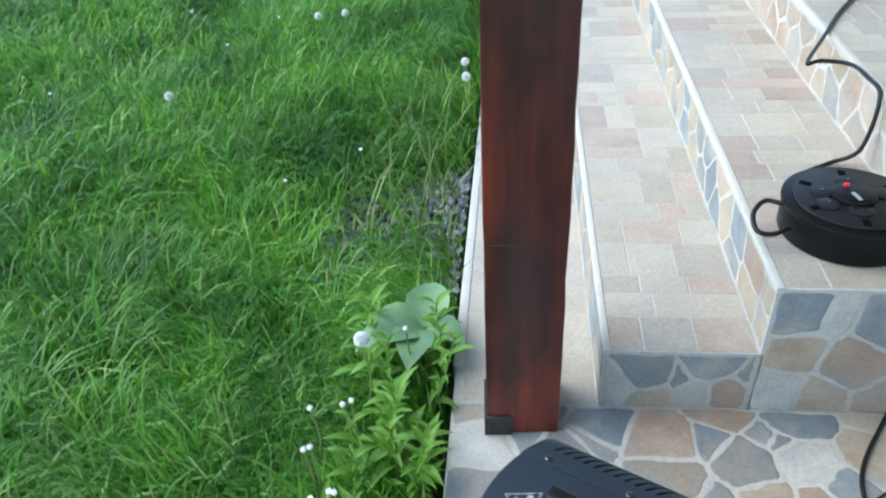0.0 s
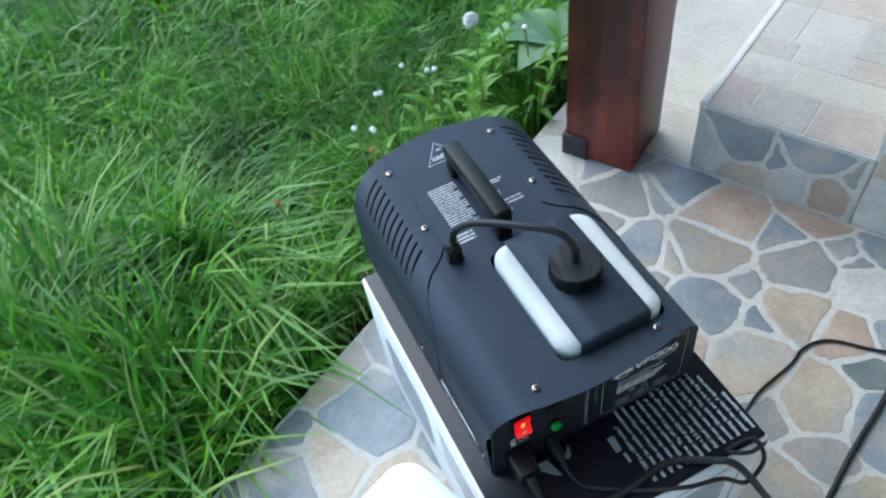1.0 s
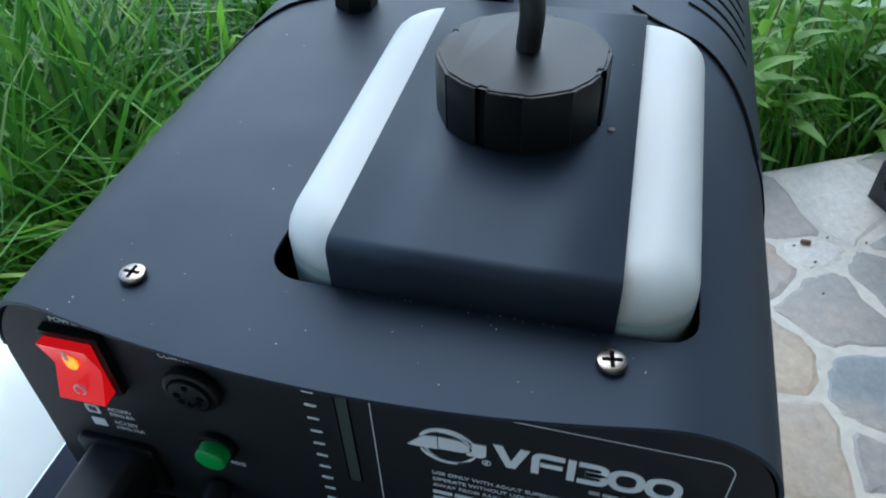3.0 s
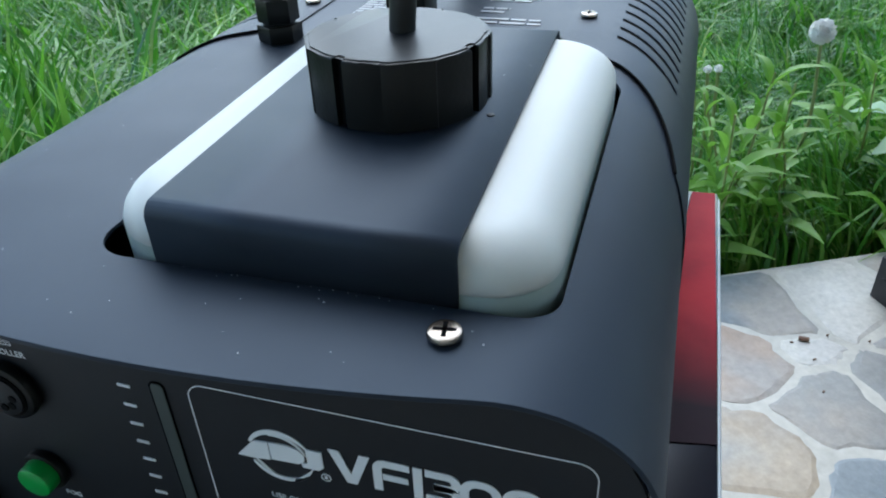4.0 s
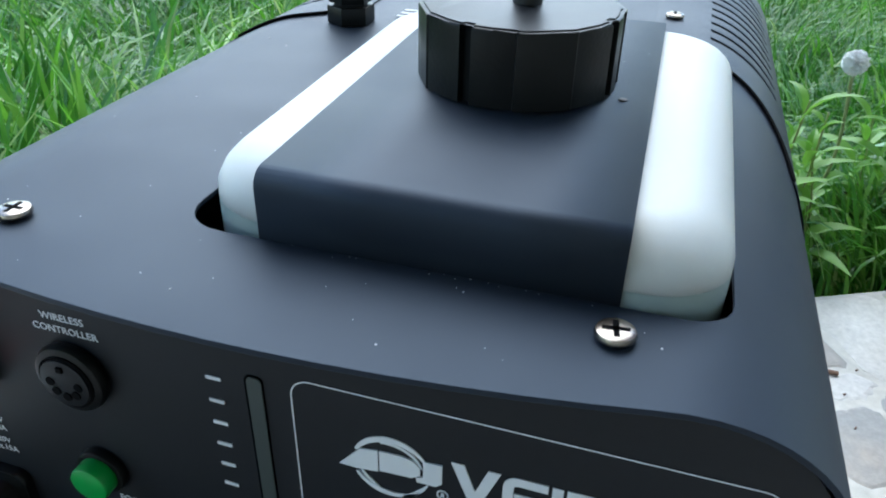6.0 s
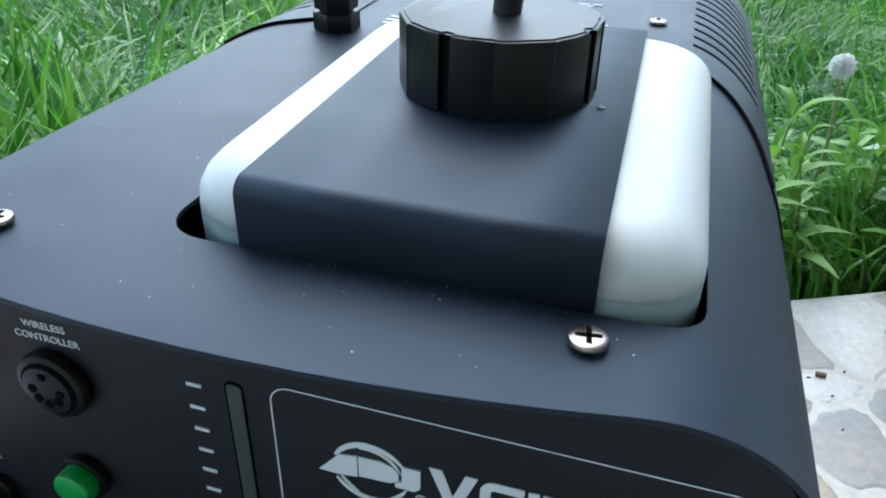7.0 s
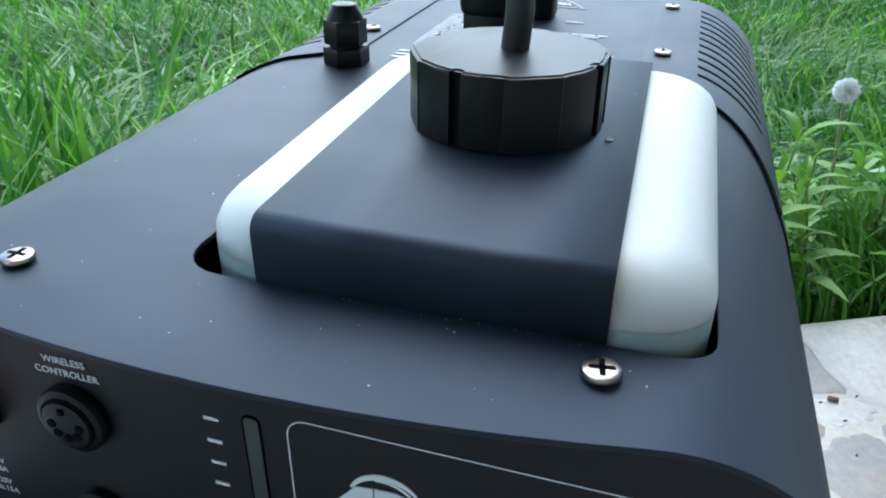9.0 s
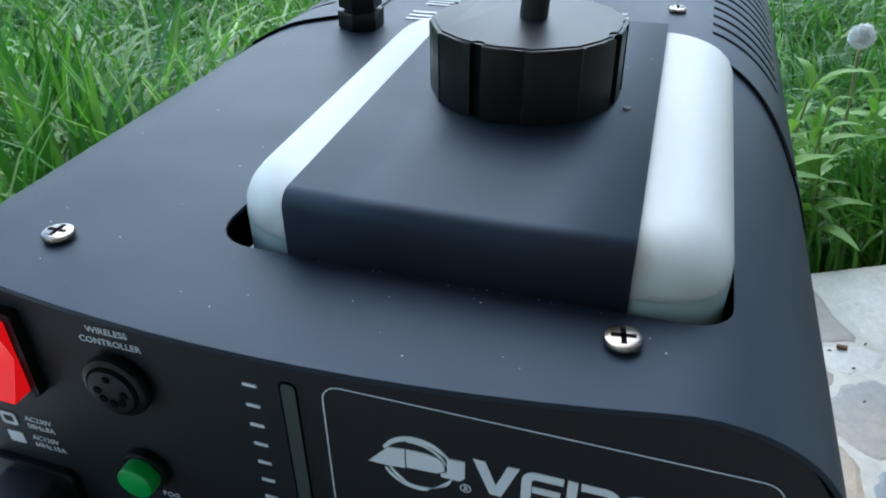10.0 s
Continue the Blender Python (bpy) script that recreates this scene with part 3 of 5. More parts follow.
def tank_ring(bm, z, i):
    out = round_rect(tx0 + i, tx1 - i, ty0 + i, ty1 - i, [max(0.006, r - i * 0.6) for r in (0.023, 0.018, 0.022, 0.022)], 7)
    return [bm.verts.new((x - (0.0018 * (y - ty0) / 0.16 if x < 0.03 else 0.0), y, leaned(z, y) if z > RIM_Z else z)) for x, y in out]


def stacked(levels):
    bm = bmesh.new()
    rings = [tank_ring(bm, z, i) for z, i in levels]
    for a, b in zip(rings, rings[1:]):
        for j in range(len(a)):
            bm.faces.new((a[j], a[(j + 1) % len(a)], b[(j + 1) % len(a)], b[j]))
    bm.faces.new(rings[0][::-1])
    bm.faces.new(rings[-1])
    return bm


tank = part("fluid_tank", stacked([(RIM_Z, 0.0)] + [(0.3866 + 0.0118 * math.sin(a), 0.0140 * (1 - math.cos(a))) for a in (math.pi / 2 * k / 10 for k in range(11))]), TANK, fog, "milky white plastic fluid tank")
part("tank_rim", stacked([(0.31, 0.0), (RIM_Z - 0.00004, 0.0)]), TANK_RIM, tank, "darker moulded rim of the tank")

# strap over the tank
bm = bmesh.new()
sx0, sx1 = -0.0085, 0.0755
sec = [(0.0325, ZT - 0.002), (0.0325, ZT + 0.0125)]
sec += [(0.0325 + 0.0045 * (1 - math.cos(a)), ZT + 0.0125 + 0.0045 * math.sin(a)) for a in (math.pi / 2 * k / 5 for k in range(1, 6))]
sec += [(0.187 - 0.0, ZT + 0.017), (0.192, ZT + 0.0155), (0.1945, ZT + 0.011), (0.195, ZT - 0.002)]
rows = [[bm.verts.new((x + k * max(0, y - 0.034) / 0.155, y, leaned(z, y) if z > ZT else z)) for y, z in sec] for x, k in ((sx0, -0.0018), (0.02, 0), (0.05, 0), (sx1, -0.003))]
for a, b in zip(rows, rows[1:]):
    for i in range(len(a) - 1):
        bm.faces.new((a[i], a[i + 1], b[i + 1], b[i]))
strap = part("tank_strap", bm, COAT, fog, "bent black metal strap over the tank")
mod = strap.modifiers.new("sheet", "SOLIDIFY")
mod.thickness, mod.offset = 0.0013, -1

# filler cap with flutes and its hose
CX, CY, CZ = 0.0341, 0.1130, leaned(ZT + 0.017, 0.113)
FRONT = radians(-78)
outline = []


def on_cap(deg, rr):
    a = FRONT + radians(deg)
    outline.append((CX + 1.02 * rr * math.cos(a), CY + 1.02 * rr * math.sin(a)))


for k in range(12):
    at = 30 * k
    if k % 3 == 2:  # a slot
        for d, rr in ((-3.6, 0.0282), (-3.4, 0.0262), (3.4, 0.0262), (3.6, 0.0282)):
            on_cap(at + d, rr)
    elif k % 3 == 0:  # a chamfered rib
        for d, rr in ((-2.6, 0.0275), (-2.2, 0.0284), (2.2, 0.0288)):
            on_cap(at + d, rr)
    else:  # a fine line
        for d, rr in ((-0.8, 0.0287), (0.0, 0.0283), (0.9, 0.0283)):
            on_cap(at + d, rr)
    on_cap(at + 15, 0.0280)
bm = prism(outline, CZ + 0.0003, CZ + 0.0209, bevel=0.0007)
cap = part("filler_cap", bm, CAP_PLASTIC, fog, "fluted round black filler cap")
part("cap_top", prism([(CX + (x - CX) * 0.955, CY + (y - CY) * 0.955) for x, y in outline], CZ + 0.0206, CZ + 0.0213, bevel=0.0003), CAP_TOP, cap)
part("hose", tube([(CX + 0.001, CY + 0.002, CZ + 0.021), (CX + 0.001, CY + 0.004, CZ + 0.038), (CX - 0.009, CY + 0.018, CZ + 0.055), (CX - 0.038, CY + 0.045, CZ + 0.057), (-0.040, 0.196, CZ + 0.047), (-0.058, 0.210, CZ + 0.033), (-0.0635, 0.214, CZ + 0.012)], 0.0042, 12), RUBBER, fog, "black rubber pick-up hose")
GX, GY = -0.0635, 0.214
gland = part("cable_gland", drum((GX, GY, ZT), (0, 0, 1), 0.0105, 0.008, 6, 0.0006), CAP_PLASTIC, fog, "black plastic hose gland")
part("gland_nut", drum((GX, GY, ZT + 0.009), (0, 0, 1), 0.0098, 0.011, 6, 0.0006), CAP_PLASTIC, gland)
part("gland_dome", drum((GX, GY, ZT + 0.0195), (0, 0, 1), 0.0088, 0.007, 18, 0.0005, 0.0055), CAP_PLASTIC, gland)
part("gland_collar", drum((GX, GY, ZT + 0.0075), (0, 0, 1), 0.0075, 0.002, 18), CAP_PLASTIC, gland)

# carrying handle
handle = part("handle", block(-0.0095, 0.0125, 0.208, 0.349, 0.4085, 0.4285, 0.0045, 3), CAP_PLASTIC, fog, "black carrying handle bar")
for y0, x0 in ((0.219, 0.0015), (0.338, 0.0015)):
    part("handle_foot", block(x0 - 0.0095, x0 + 0.0095, y0 - 0.009, y0 + 0.009, ZT, 0.412, 0.002), CAP_PLASTIC, handle)

part("rivet", drum((0.0659, 0.1050, CZ - 0.0004), (0, 0, 1), 0.0013, 0.0006, 12, 0.0002), IRON, strap)

# screws with cross slots


def screw(x, y, z, parent=fog):
    s = part("screw", drum((x, y, z), (0, 0, 1), 0.0043, 0.0025, 24, 0.0012), CHROME, parent, "bright nickel cross-head screw")
    a = random.Random(int(x * 9e4 + y * 7e3)).uniform(-0.2, 0.25)
    bm = bmesh.new()
    for k in (0, math.pi / 2):
        block(-0.0027, 0.0027, -0.0006, 0.0006, 0.0016, 0.00256, bm=bm, m=Matrix.Translation((x, y, z)) @ Matrix.Rotation(a + k, 4, "Z"))
    part("cross_slot", bm, DARK, s)


for x, y, z in ((-0.0690, 0.022, ZT), (0.0757, 0.0212, ZT), (-0.0743, 0.273, ZT + 0.0006), (0.0743, 0.273, ZT + 0.0006), (-0.0743, 0.382, ZT + 0.0006), (0.0743, 0.382, ZT + 0.0006)):
    screw(x, y, z)
for y, z in ((0.03, 0.275), (0.19, 0.275)):
    for s in (-1, 1):
        part("screw", drum((s * (W + 0.0020), y, z), (s, 0, 0), 0.004, 0.0022, 18, 0.0008), CHROME, fog, "bright nickel side screw")
SIDE_L = Matrix(((0, 0, -1, -W - 0.0026), (-1, 0, 0, 0), (0, 1, 0, 0), (0, 0, 0, 1)))
part("side_print", bars(-0.17, 0.273, 0.125, 0.007, SIDE_L, 9), INK, fog, "white printed strip low on the side")

# printed warnings on the top
TOPM = pose(0, 0, ZT + 0.0001)
tri = [(-0.024, 0.366), (0.024, 0.366), (0.0, 0.404)]
part("warning_triangle", frame_strip(tri, 0.0022, 0, 0.0003, TOPM), FAINT_INK, fog, "white printed warning triangle")
part("warning_print", lettering("CAUTION", 0.0062, TOPM @ pose(0.0, 0.3745, 0), "CENTER", 1.0, 0.0002, 0.0001), INK, fog)
for k, w in enumerate((0.006, 0.0, 0.030)):
    if w:
        part("warning_print", bars(-w / 2, 0.388 - 0.008 * k, w, 0.003, TOPM, 20 + k), FAINT_INK, fog)
for k in range(17):
    part("warning_print", bars(-0.046, 0.3235 - 0.0043 * k, 0.036 - (0.006 if k % 4 == 3 else 0), 0.0024, TOPM, 90 + k), FAINT_INK, fog)
for k, (y, w) in enumerate(((0.327, 0.010), (0.300, 0.026), (0.296, 0.022), (0.280, 0.014), (0.274, 0.012), (0.262, 0.033), (0.256, 0.034), (0.245, 0.012))):
    part("warning_print", bars(0.019, y, w, 0.0028, TOPM, 120 + k), FAINT_INK, fog)
for k in range(3):
    part("warning_print", bars(-0.048, 0.240 - 0.0055 * k, 0.022, 0.003, TOPM, 150 + k), FAINT_INK, fog)

# rear control panel
PM = Matrix(((1, 0, 0, 0), (0, 0, -1, 0.0129), (0, 1, 0, 0), (0, 0, 0, 1)))  # (x, z, out) to the world


def on_panel(x, z, out=0.0):
    return Vector((x, 0.0129 - out, z))


SX, SZ = -0.0935, 0.3487  # the switch's centre
bezel = part("switch_bezel", prism(round_rect(SX - 0.0115, SX + 0.0115, SZ - 0.0155, SZ + 0.0150, 0.002), 0, 0.0035, PM, bevel=0.001), CAP_PLASTIC, rear)
bm = bmesh.new()
rock = [(-0.0127, 0.0095), (0.0, 0.0045), (0.0125, 0.0072), (0.0125, 0.002), (-0.0127, 0.002)]
a, b = ([bm.verts.new((x, 0.0129 - o, SZ + z)) for z, o in rock] for x in (SX - 0.0088, SX + 0.0088))
for i in range(5):
    bm.faces.new((a[i], a[(i + 1) % 5], b[(i + 1) % 5], b[i]))
bm.faces.new(a)
bm.faces.new(b[::-1])
part("rocker", bm, RED_LIT, bezel, "lit red rocker switch")
part("glow", prism(round_rect(SX - 0.0022, SX + 0.0022, SZ + 0.0010, SZ + 0.0080, 0.002), 0.0056, 0.0064, PM), ORANGE_LIT, bezel, "orange neon glow in the switch")
part("mark", block(SX - 0.0005, SX + 0.0005, SZ + 0.0062, SZ + 0.0108, 0.0064, 0.0072, m=PM), INK, bezel)
part("mark", frame_strip([(SX + 0.0020 * math.cos(t), SZ - 0.0078 + 0.0024 * math.sin(t)) for t in (2 * math.pi * k / 16 for k in range(16))], 0.0006, 0.0078, 0.0084, PM), INK, bezel)


def panel_text(text, x, z, size, align="LEFT", mat=INK, spacing=1.0):
    part("lettering", lettering(text, size, PM @ pose(x, z, 0.00016), align, spacing, 0.00006, 0.00002), mat, rear)


panel_text("POWER", -0.0945, 0.3652, 0.0034, "CENTER")
panel_text("WIRELESS", -0.0540, 0.3610, 0.0030, "CENTER")
panel_text("CONTROLLER", -0.0540, 0.3572, 0.0030, "CENTER")
din = part("socket_ring", drum(on_panel(-0.0538, 0.3450), (0, -1, 0), 0.0102, 0.004, 36, 0.0016), CAP_PLASTIC, rear, "round five-pin control socket")
part("socket_well", drum(on_panel(-0.0538, 0.3450, 0.004), (0, -1, 0), 0.0080, 0.0004, 32), DARK, din)
part("socket_core", drum(on_panel(-0.0538, 0.3450, 0.0042), (0, -1, 0), 0.0072, 0.0008, 32, 0.0002), CAP_TOP, din)
for k in range(5):
    t = radians(180 + 45 * k)
    part("pin_hole", drum(on_panel(-0.0538 + 0.0042 * math.cos(t), 0.3450 + 0.0040 * math.sin(t), 0.0048), (0, -1, 0), 0.0013, 0.0005, 10), DARK, din)
part("key_slot", block(-0.0546, -0.0530, 0.3490, 0.3506, 0.0040, 0.0056, m=PM), DARK, din)
part("button_collar", drum(on_panel(-0.0538, 0.3108), (0, -1, 0), 0.0074, 0.003, 28, 0.0006), CAP_PLASTIC, rear)
part("fog_button", drum(on_panel(-0.0538, 0.3108, 0.002), (0, -1, 0), 0.0058, 0.0058, 32, 0.0010), GREEN, rear, "green push button")
panel_text("FOG", -0.0518, 0.2985, 0.0030)
for k in range(13):
    part("level_mark", block(-0.0150, -0.0110, 0.3542 - 0.0072 * k, 0.3552 - 0.0072 * k, 0, 0.0003, m=PM), INK, rear)
part("level_slot", prism(round_rect(-0.0046, 0.0003, 0.306, 0.3584, 0.0018), 0.0, 0.0003, PM), DARK, rear)
part("level_window", prism(round_rect(-0.0038, 0.0000, 0.307, 0.3580, 0.0014), 0.0003, 0.0006, PM), LEVEL, rear, "grey fluid level window slot")
part("panel_border", frame_strip(round_rect(0.0073, 0.1135, 0.268, 0.3603, 0.005), 0.00032, 0, 0.00015, PM), INK, rear, "thin white printed border")


def crescent(cx, cz, r, thick, a0, a1, n=22):
    """A curved sliver, thickest in its middle, from one angle to another."""
    out, back = [], []
    for k in range(n + 1):
        t = radians(a0 + (a1 - a0) * k / n)
        w = thick * math.sin(math.pi * min(1.0, 0.12 + 0.88 * k / n)) ** 0.7
        out.append((cx + r * 1.02 * math.cos(t), cz + r * math.sin(t)))
        back.append((cx + (r - w) * 1.02 * math.cos(t), cz + (r - w) * math.sin(t)))
    return prism(out + back[::-1][1:], 0, 0.0003, PM)


def ribbon(pts, width, closed=False):
    """A printed stroke of even width along a line of points on the panel."""
    n = len(pts)
    if closed:
        return frame_strip(pts, width, 0, 0.0003, PM)
    left, right = [], []
    for i, (x, z) in enumerate(pts):
        (ax, az), (bx, bz) = pts[max(0, i - 1)], pts[min(n - 1, i + 1)]
        k = math.hypot(bx - ax, bz - az)
        nx, nz = (az - bz) / k * width / 2, (bx - ax) / k * width / 2
        left.append((x + nx, z + nz))
        right.append((x - nx, z - nz))
    bm = bmesh.new()
    rows = [[bm.verts.new(PM @ Vector((*p, h))) for p, h in ((l, 0.0003), (r, 0.0003), (r, 0.0), (l, 0.0))] for l, r in zip(left, right)]
    for a, b in zip(rows, rows[1:]):
        for j in range(4):
            bm.faces.new((a[j], b[j], b[(j + 1) % 4], a[(j + 1) % 4]))
    bm.faces.new(rows[0])
    bm.faces.new(rows[-1][::-1])
    return bm


def bend(cx, cz, r, a0, a1, n=6):
    return [(cx + r * math.cos(radians(a0 + (a1 - a0) * k / n)), cz + r * math.sin(radians(a0 + (a1 - a0) * k / n))) for k in range(n + 1)]


EX, EZ = 0.0314, 0.3402
for r, thick, a0, a1 in ((0.0094, 0.0016, 158, 18), (0.0078, 0.0008, 108, 12), (0.0094, 0.0014, 205, 325), (0.0079, 0.0008, 200, 250), (0.0094, 0.0011, 288, 345)):
    part("emblem_arc", crescent(EX, EZ, r, thick, a0, a1), INK, rear)
for outline in ([(0.0185, 0.3375), (0.0239, 0.3440), (0.0283, 0.3447), (0.0283, 0.3380), (0.0232, 0.3374)],
                [(0.0287, 0.3447), (0.0340, 0.3449), (0.0370, 0.3442), (0.0385, 0.3425), (0.0386, 0.3402), (0.0366, 0.3388), (0.0287, 0.3384)],
                [(0.0393, 0.3449), (0.0438, 0.3451), (0.0438, 0.3392), (0.0424, 0.3379), (0.0378, 0.3379), (0.0376, 0.3392), (0.0393, 0.3400)]):
    part("emblem_block", prism(outline, 0.0, 0.0004, PM), INK, rear, "white emblem of plain shapes")
part("registered_mark", frame_strip([(0.0440 + 0.0013 * math.cos(t), 0.3355 + 0.0013 * math.sin(t)) for t in (2 * math.pi * k / 18 for k in range(18))], 0.0003, 0, 0.0002, PM), INK, rear)
part("registered_mark", block(0.0436, 0.0444, 0.3349, 0.3361, 0, 0.0002, m=PM), INK, rear)
ST = 0.0024
part("letter", prism([(0.0458, 0.3470), (0.0488, 0.3470), (0.0516, 0.3393), (0.0543, 0.3470), (0.0572, 0.3470), (0.0530, 0.3358), (0.0502, 0.3358)][::-1], 0, 0.0003, PM), INK, rear)
part("letter", ribbon([(0.0590, 0.3358)] + bend(0.0612, 0.3437, 0.0022, 180, 90) + [(0.0677, 0.3459)], ST), INK, rear)
part("letter", ribbon([(0.0604, 0.3411), (0.0672, 0.3411)], 0.0021), INK, rear)
part("letter", block(0.0686, 0.0710, 0.3358, 0.3470, 0, 0.0003, m=PM), INK, rear)
part("letter", ribbon([(0.0718, 0.3459)] + bend(0.0776, 0.3437, 0.0022, 90, -70) + [(0.0740, 0.3414)], ST), INK, rear)
part("letter", ribbon([(0.0740, 0.3414)] + bend(0.0777, 0.3391, 0.0022, 75, -90) + [(0.0718, 0.3369)], ST), INK, rear)
for x0 in (0.0818, 0.0925):
    part("letter", ribbon(round_rect(x0, x0 + 0.0083, 0.3370, 0.3458, 0.0036), ST, True), INK, rear)
part("small_print", bars(0.076, 0.3310, 0.024, 0.0018, PM @ pose(0, 0, 0.0003), 200), FAINT_INK, rear)
for k, words in enumerate(("USE ONLY WITH ADULT SUPERVISION. DO NOT", "OPERATE WITHOUT LIQUID. KEEP THIS DEVICE", "AWAY FROM RAIN AND MOISTURE.")):
    panel_text(words, 0.026, 0.3225 - 0.0038 * k, 0.0027)
for k in range(4):
    part("small_print", bars(0.026, 0.3110 - 0.0038 * k, 0.064 - 0.004 * k, 0.0019, PM @ pose(0, 0, 0.0003), 210 + k), INK, rear)
panel_text("CE", 0.042, 0.289, 0.0075)
for k in range(3):
    part("print_icon", frame_strip(round_rect(0.026 + 0.026 * k, 0.044 + 0.026 * k, 0.2735, 0.2820, 0.002), 0.0006, 0, 0.0003, PM), FAINT_INK, rear)
    part("print_icon", bars(0.029 + 0.026 * k, 0.2765, 0.011, 0.0018, PM, 230 + k), FAINT_INK, rear)
part("print_icon", frame_strip(round_rect(0.060, 0.066, 0.288, 0.295, 0.001), 0.0008, 0, 0.0003, PM), FAINT_INK, rear)
part("voltage_box", frame_strip(round_rect(-0.1060, -0.1012, 0.3140, 0.3180, 0.0005), 0.0011, 0, 0.0003, PM), INK, rear)
part("voltage_box", prism(round_rect(-0.1065, -0.1007, 0.3055, 0.3103, 0.0005), 0, 0.0003, PM), INK, rear)
for k, words in enumerate(("AC230V", "50Hz.8A", "AC120V", "60Hz.15A")):
    panel_text(words, -0.0970, 0.3170 - 0.0032 * k - (0.0018 if k > 1 else 0), 0.0029)

# mains inlet, plugs and leads
inlet = part("mains_inlet", prism(round_rect(-0.117, -0.084, 0.266, 0.2985, 0.004), 0, 0.003, PM, bevel=0.001), CAP_PLASTIC, rear)
power_lead = thing("power_lead", pose(-0.1, -0.02, BZ), "black mains cable with moulded plug trailing over the carton", "cable")
part("plug", prism(round_rect(-0.1125, -0.0885, 0.270, 0.2945, 0.004), 0.003, 0.030, PM, bevel=0.003), RUBBER, power_lead, "moulded black appliance plug")
part("strain_relief", tube([(-0.1005, -0.017, 0.282), (-0.101, -0.028, 0.276), (-0.1, -0.038, 0.267)], 0.0062, 12, 6, taper=0.75), RUBBER, power_lead)
for k in range(5):
    part("rib", drum((-0.1005 - 0.0001 * k, -0.0205 - 0.0035 * k, 0.2802 - 0.0026 * k), (0, -0.8, -0.6), 0.0066 - 0.0003 * k, 0.0016, 14, 0.0003), RUBBER, power_lead)
part("lead", tube([(-0.1005, -0.017, 0.282), (-0.101, -0.030, 0.275), (-0.098, -0.046, 0.262), (-0.080, -0.060, 0.2592), (-0.050, -0.070, 0.2592), (-0.010, -0.070, 0.2592), (0.042, -0.066, 0.2592), (0.080, -0.086, 0.262), (0.105, -0.104, 0.255), (0.150, -0.135, 0.16), (0.205, -0.150, 0.05), (0.270, -0.140, 0.006), (0.360, -0.100, 0.0055), (0.460, -0.060, 0.0055), (0.60, 0.0, 0.0055), (0.80, -0.02, 0.0055)], 0.0042, 10), RUBBER, power_lead)
remote_lead = thing("remote_lead", pose(-0.05, -0.02, BZ), "thin black control cable looping over the carton to the floor", "cable")
part("jack", drum((-0.060, 0.012, 0.281), (0, -1, -0.25), 0.0058, 0.024, 14, 0.001), RUBBER, remote_lead)
part("lead", tube([(-0.060, -0.010, 0.275), (-0.0595, -0.024, 0.266), (-0.052, -0.042, 0.2575), (-0.030, -0.060, 0.2575), (0.0, -0.078, 0.2578), (0.045, -0.098, 0.258), (0.085, -0.104, 0.245), (0.118, -0.112, 0.215), (0.142, -0.106, 0.235), (0.138, -0.088, 0.2585), (0.105, -0.085, 0.2578), (0.125, -0.098, 0.258), (0.165, -0.085, 0.22), (0.200, -0.040, 0.08), (0.245, 0.000, 0.004), (0.310, 0.034, 0.0035), (0.390, 0.050, 0.0035), (0.425, 0.062, 0.0035), (0.470, 0.052, 0.0035), (0.540, -0.015, 0.0035), (0.70, -0.10, 0.0035)], 0.0026, 8), RUBBER, remote_lead)
part("strain_relief", tube([(-0.060, -0.010, 0.275), (-0.0595, -0.024, 0.266)], 0.0042, 10, 4, taper=0.7), RUBBER, remote_lead)

# ---- white canister ----
JA = math.atan2(0.36, 0.93)
JM = Matrix.Translation((-0.392, 0.022, 0)) @ Matrix.Rotation(JA, 4, "Z")  # x along the far side, -y towards the near side
canister = thing("canister", JM, "white plastic fluid canister with screw cap beside the carton", "canister")
bm = bmesh.new()
JW, JD, JH = 0.203, 0.165, 0.274
levels = [(0.001, 0.036), (0.010, 0.026), (0.030, 0.018), (0.10, 0.010), (0.190, 0.002), (0.222, 0.0), (0.240, 0.0015), (0.252, 0.005), (0.261, 0.012), (0.2655, 0.021), (0.2675, 0.0255), (0.2705, 0.0275), (0.2730, 0.031), (JH, 0.038)]
rings = [[bm.verts.new((x, y, z)) for x, y in round_rect(i, JW - i, -JD + i, -i, (0.052 - i * 0.6, 0.052 - i * 0.6, 0.034 - i * 0.5, 0.034 - i * 0.5), 8)] for z, i in levels]
for a, b in zip(rings, rings[1:]):
    for j in range(len(a)):
        bm.faces.new((a[j], a[(j + 1) % len(a)], b[(j + 1) % len(a)], b[j]))
bm.faces.new(rings[0][::-1])
bm.faces.new(rings[-1])
bm.transform(JM)
part("bottle", bm, JUG, canister, "translucent white moulded body")
part("neck", drum(JM @ Vector((0.034, -0.050, JH - 0.004)), (0, 0, 1), 0.0235, 0.022, 24, 0.001), JUG, canister)
bm = bmesh.new()
prism([((0.026 + (0.00025 if k % 2 else 0)) * math.cos(t) + 0.034, (0.026 + (0.00025 if k % 2 else 0)) * math.sin(t) - 0.050) for k, t in enumerate(2 * math.pi * j / 72 for j in range(72))], JH + 0.010, JH + 0.030, JM, bm, bevel=0.002)
part("screw_cap", bm, JUG_CAP, canister, "white ribbed screw cap")

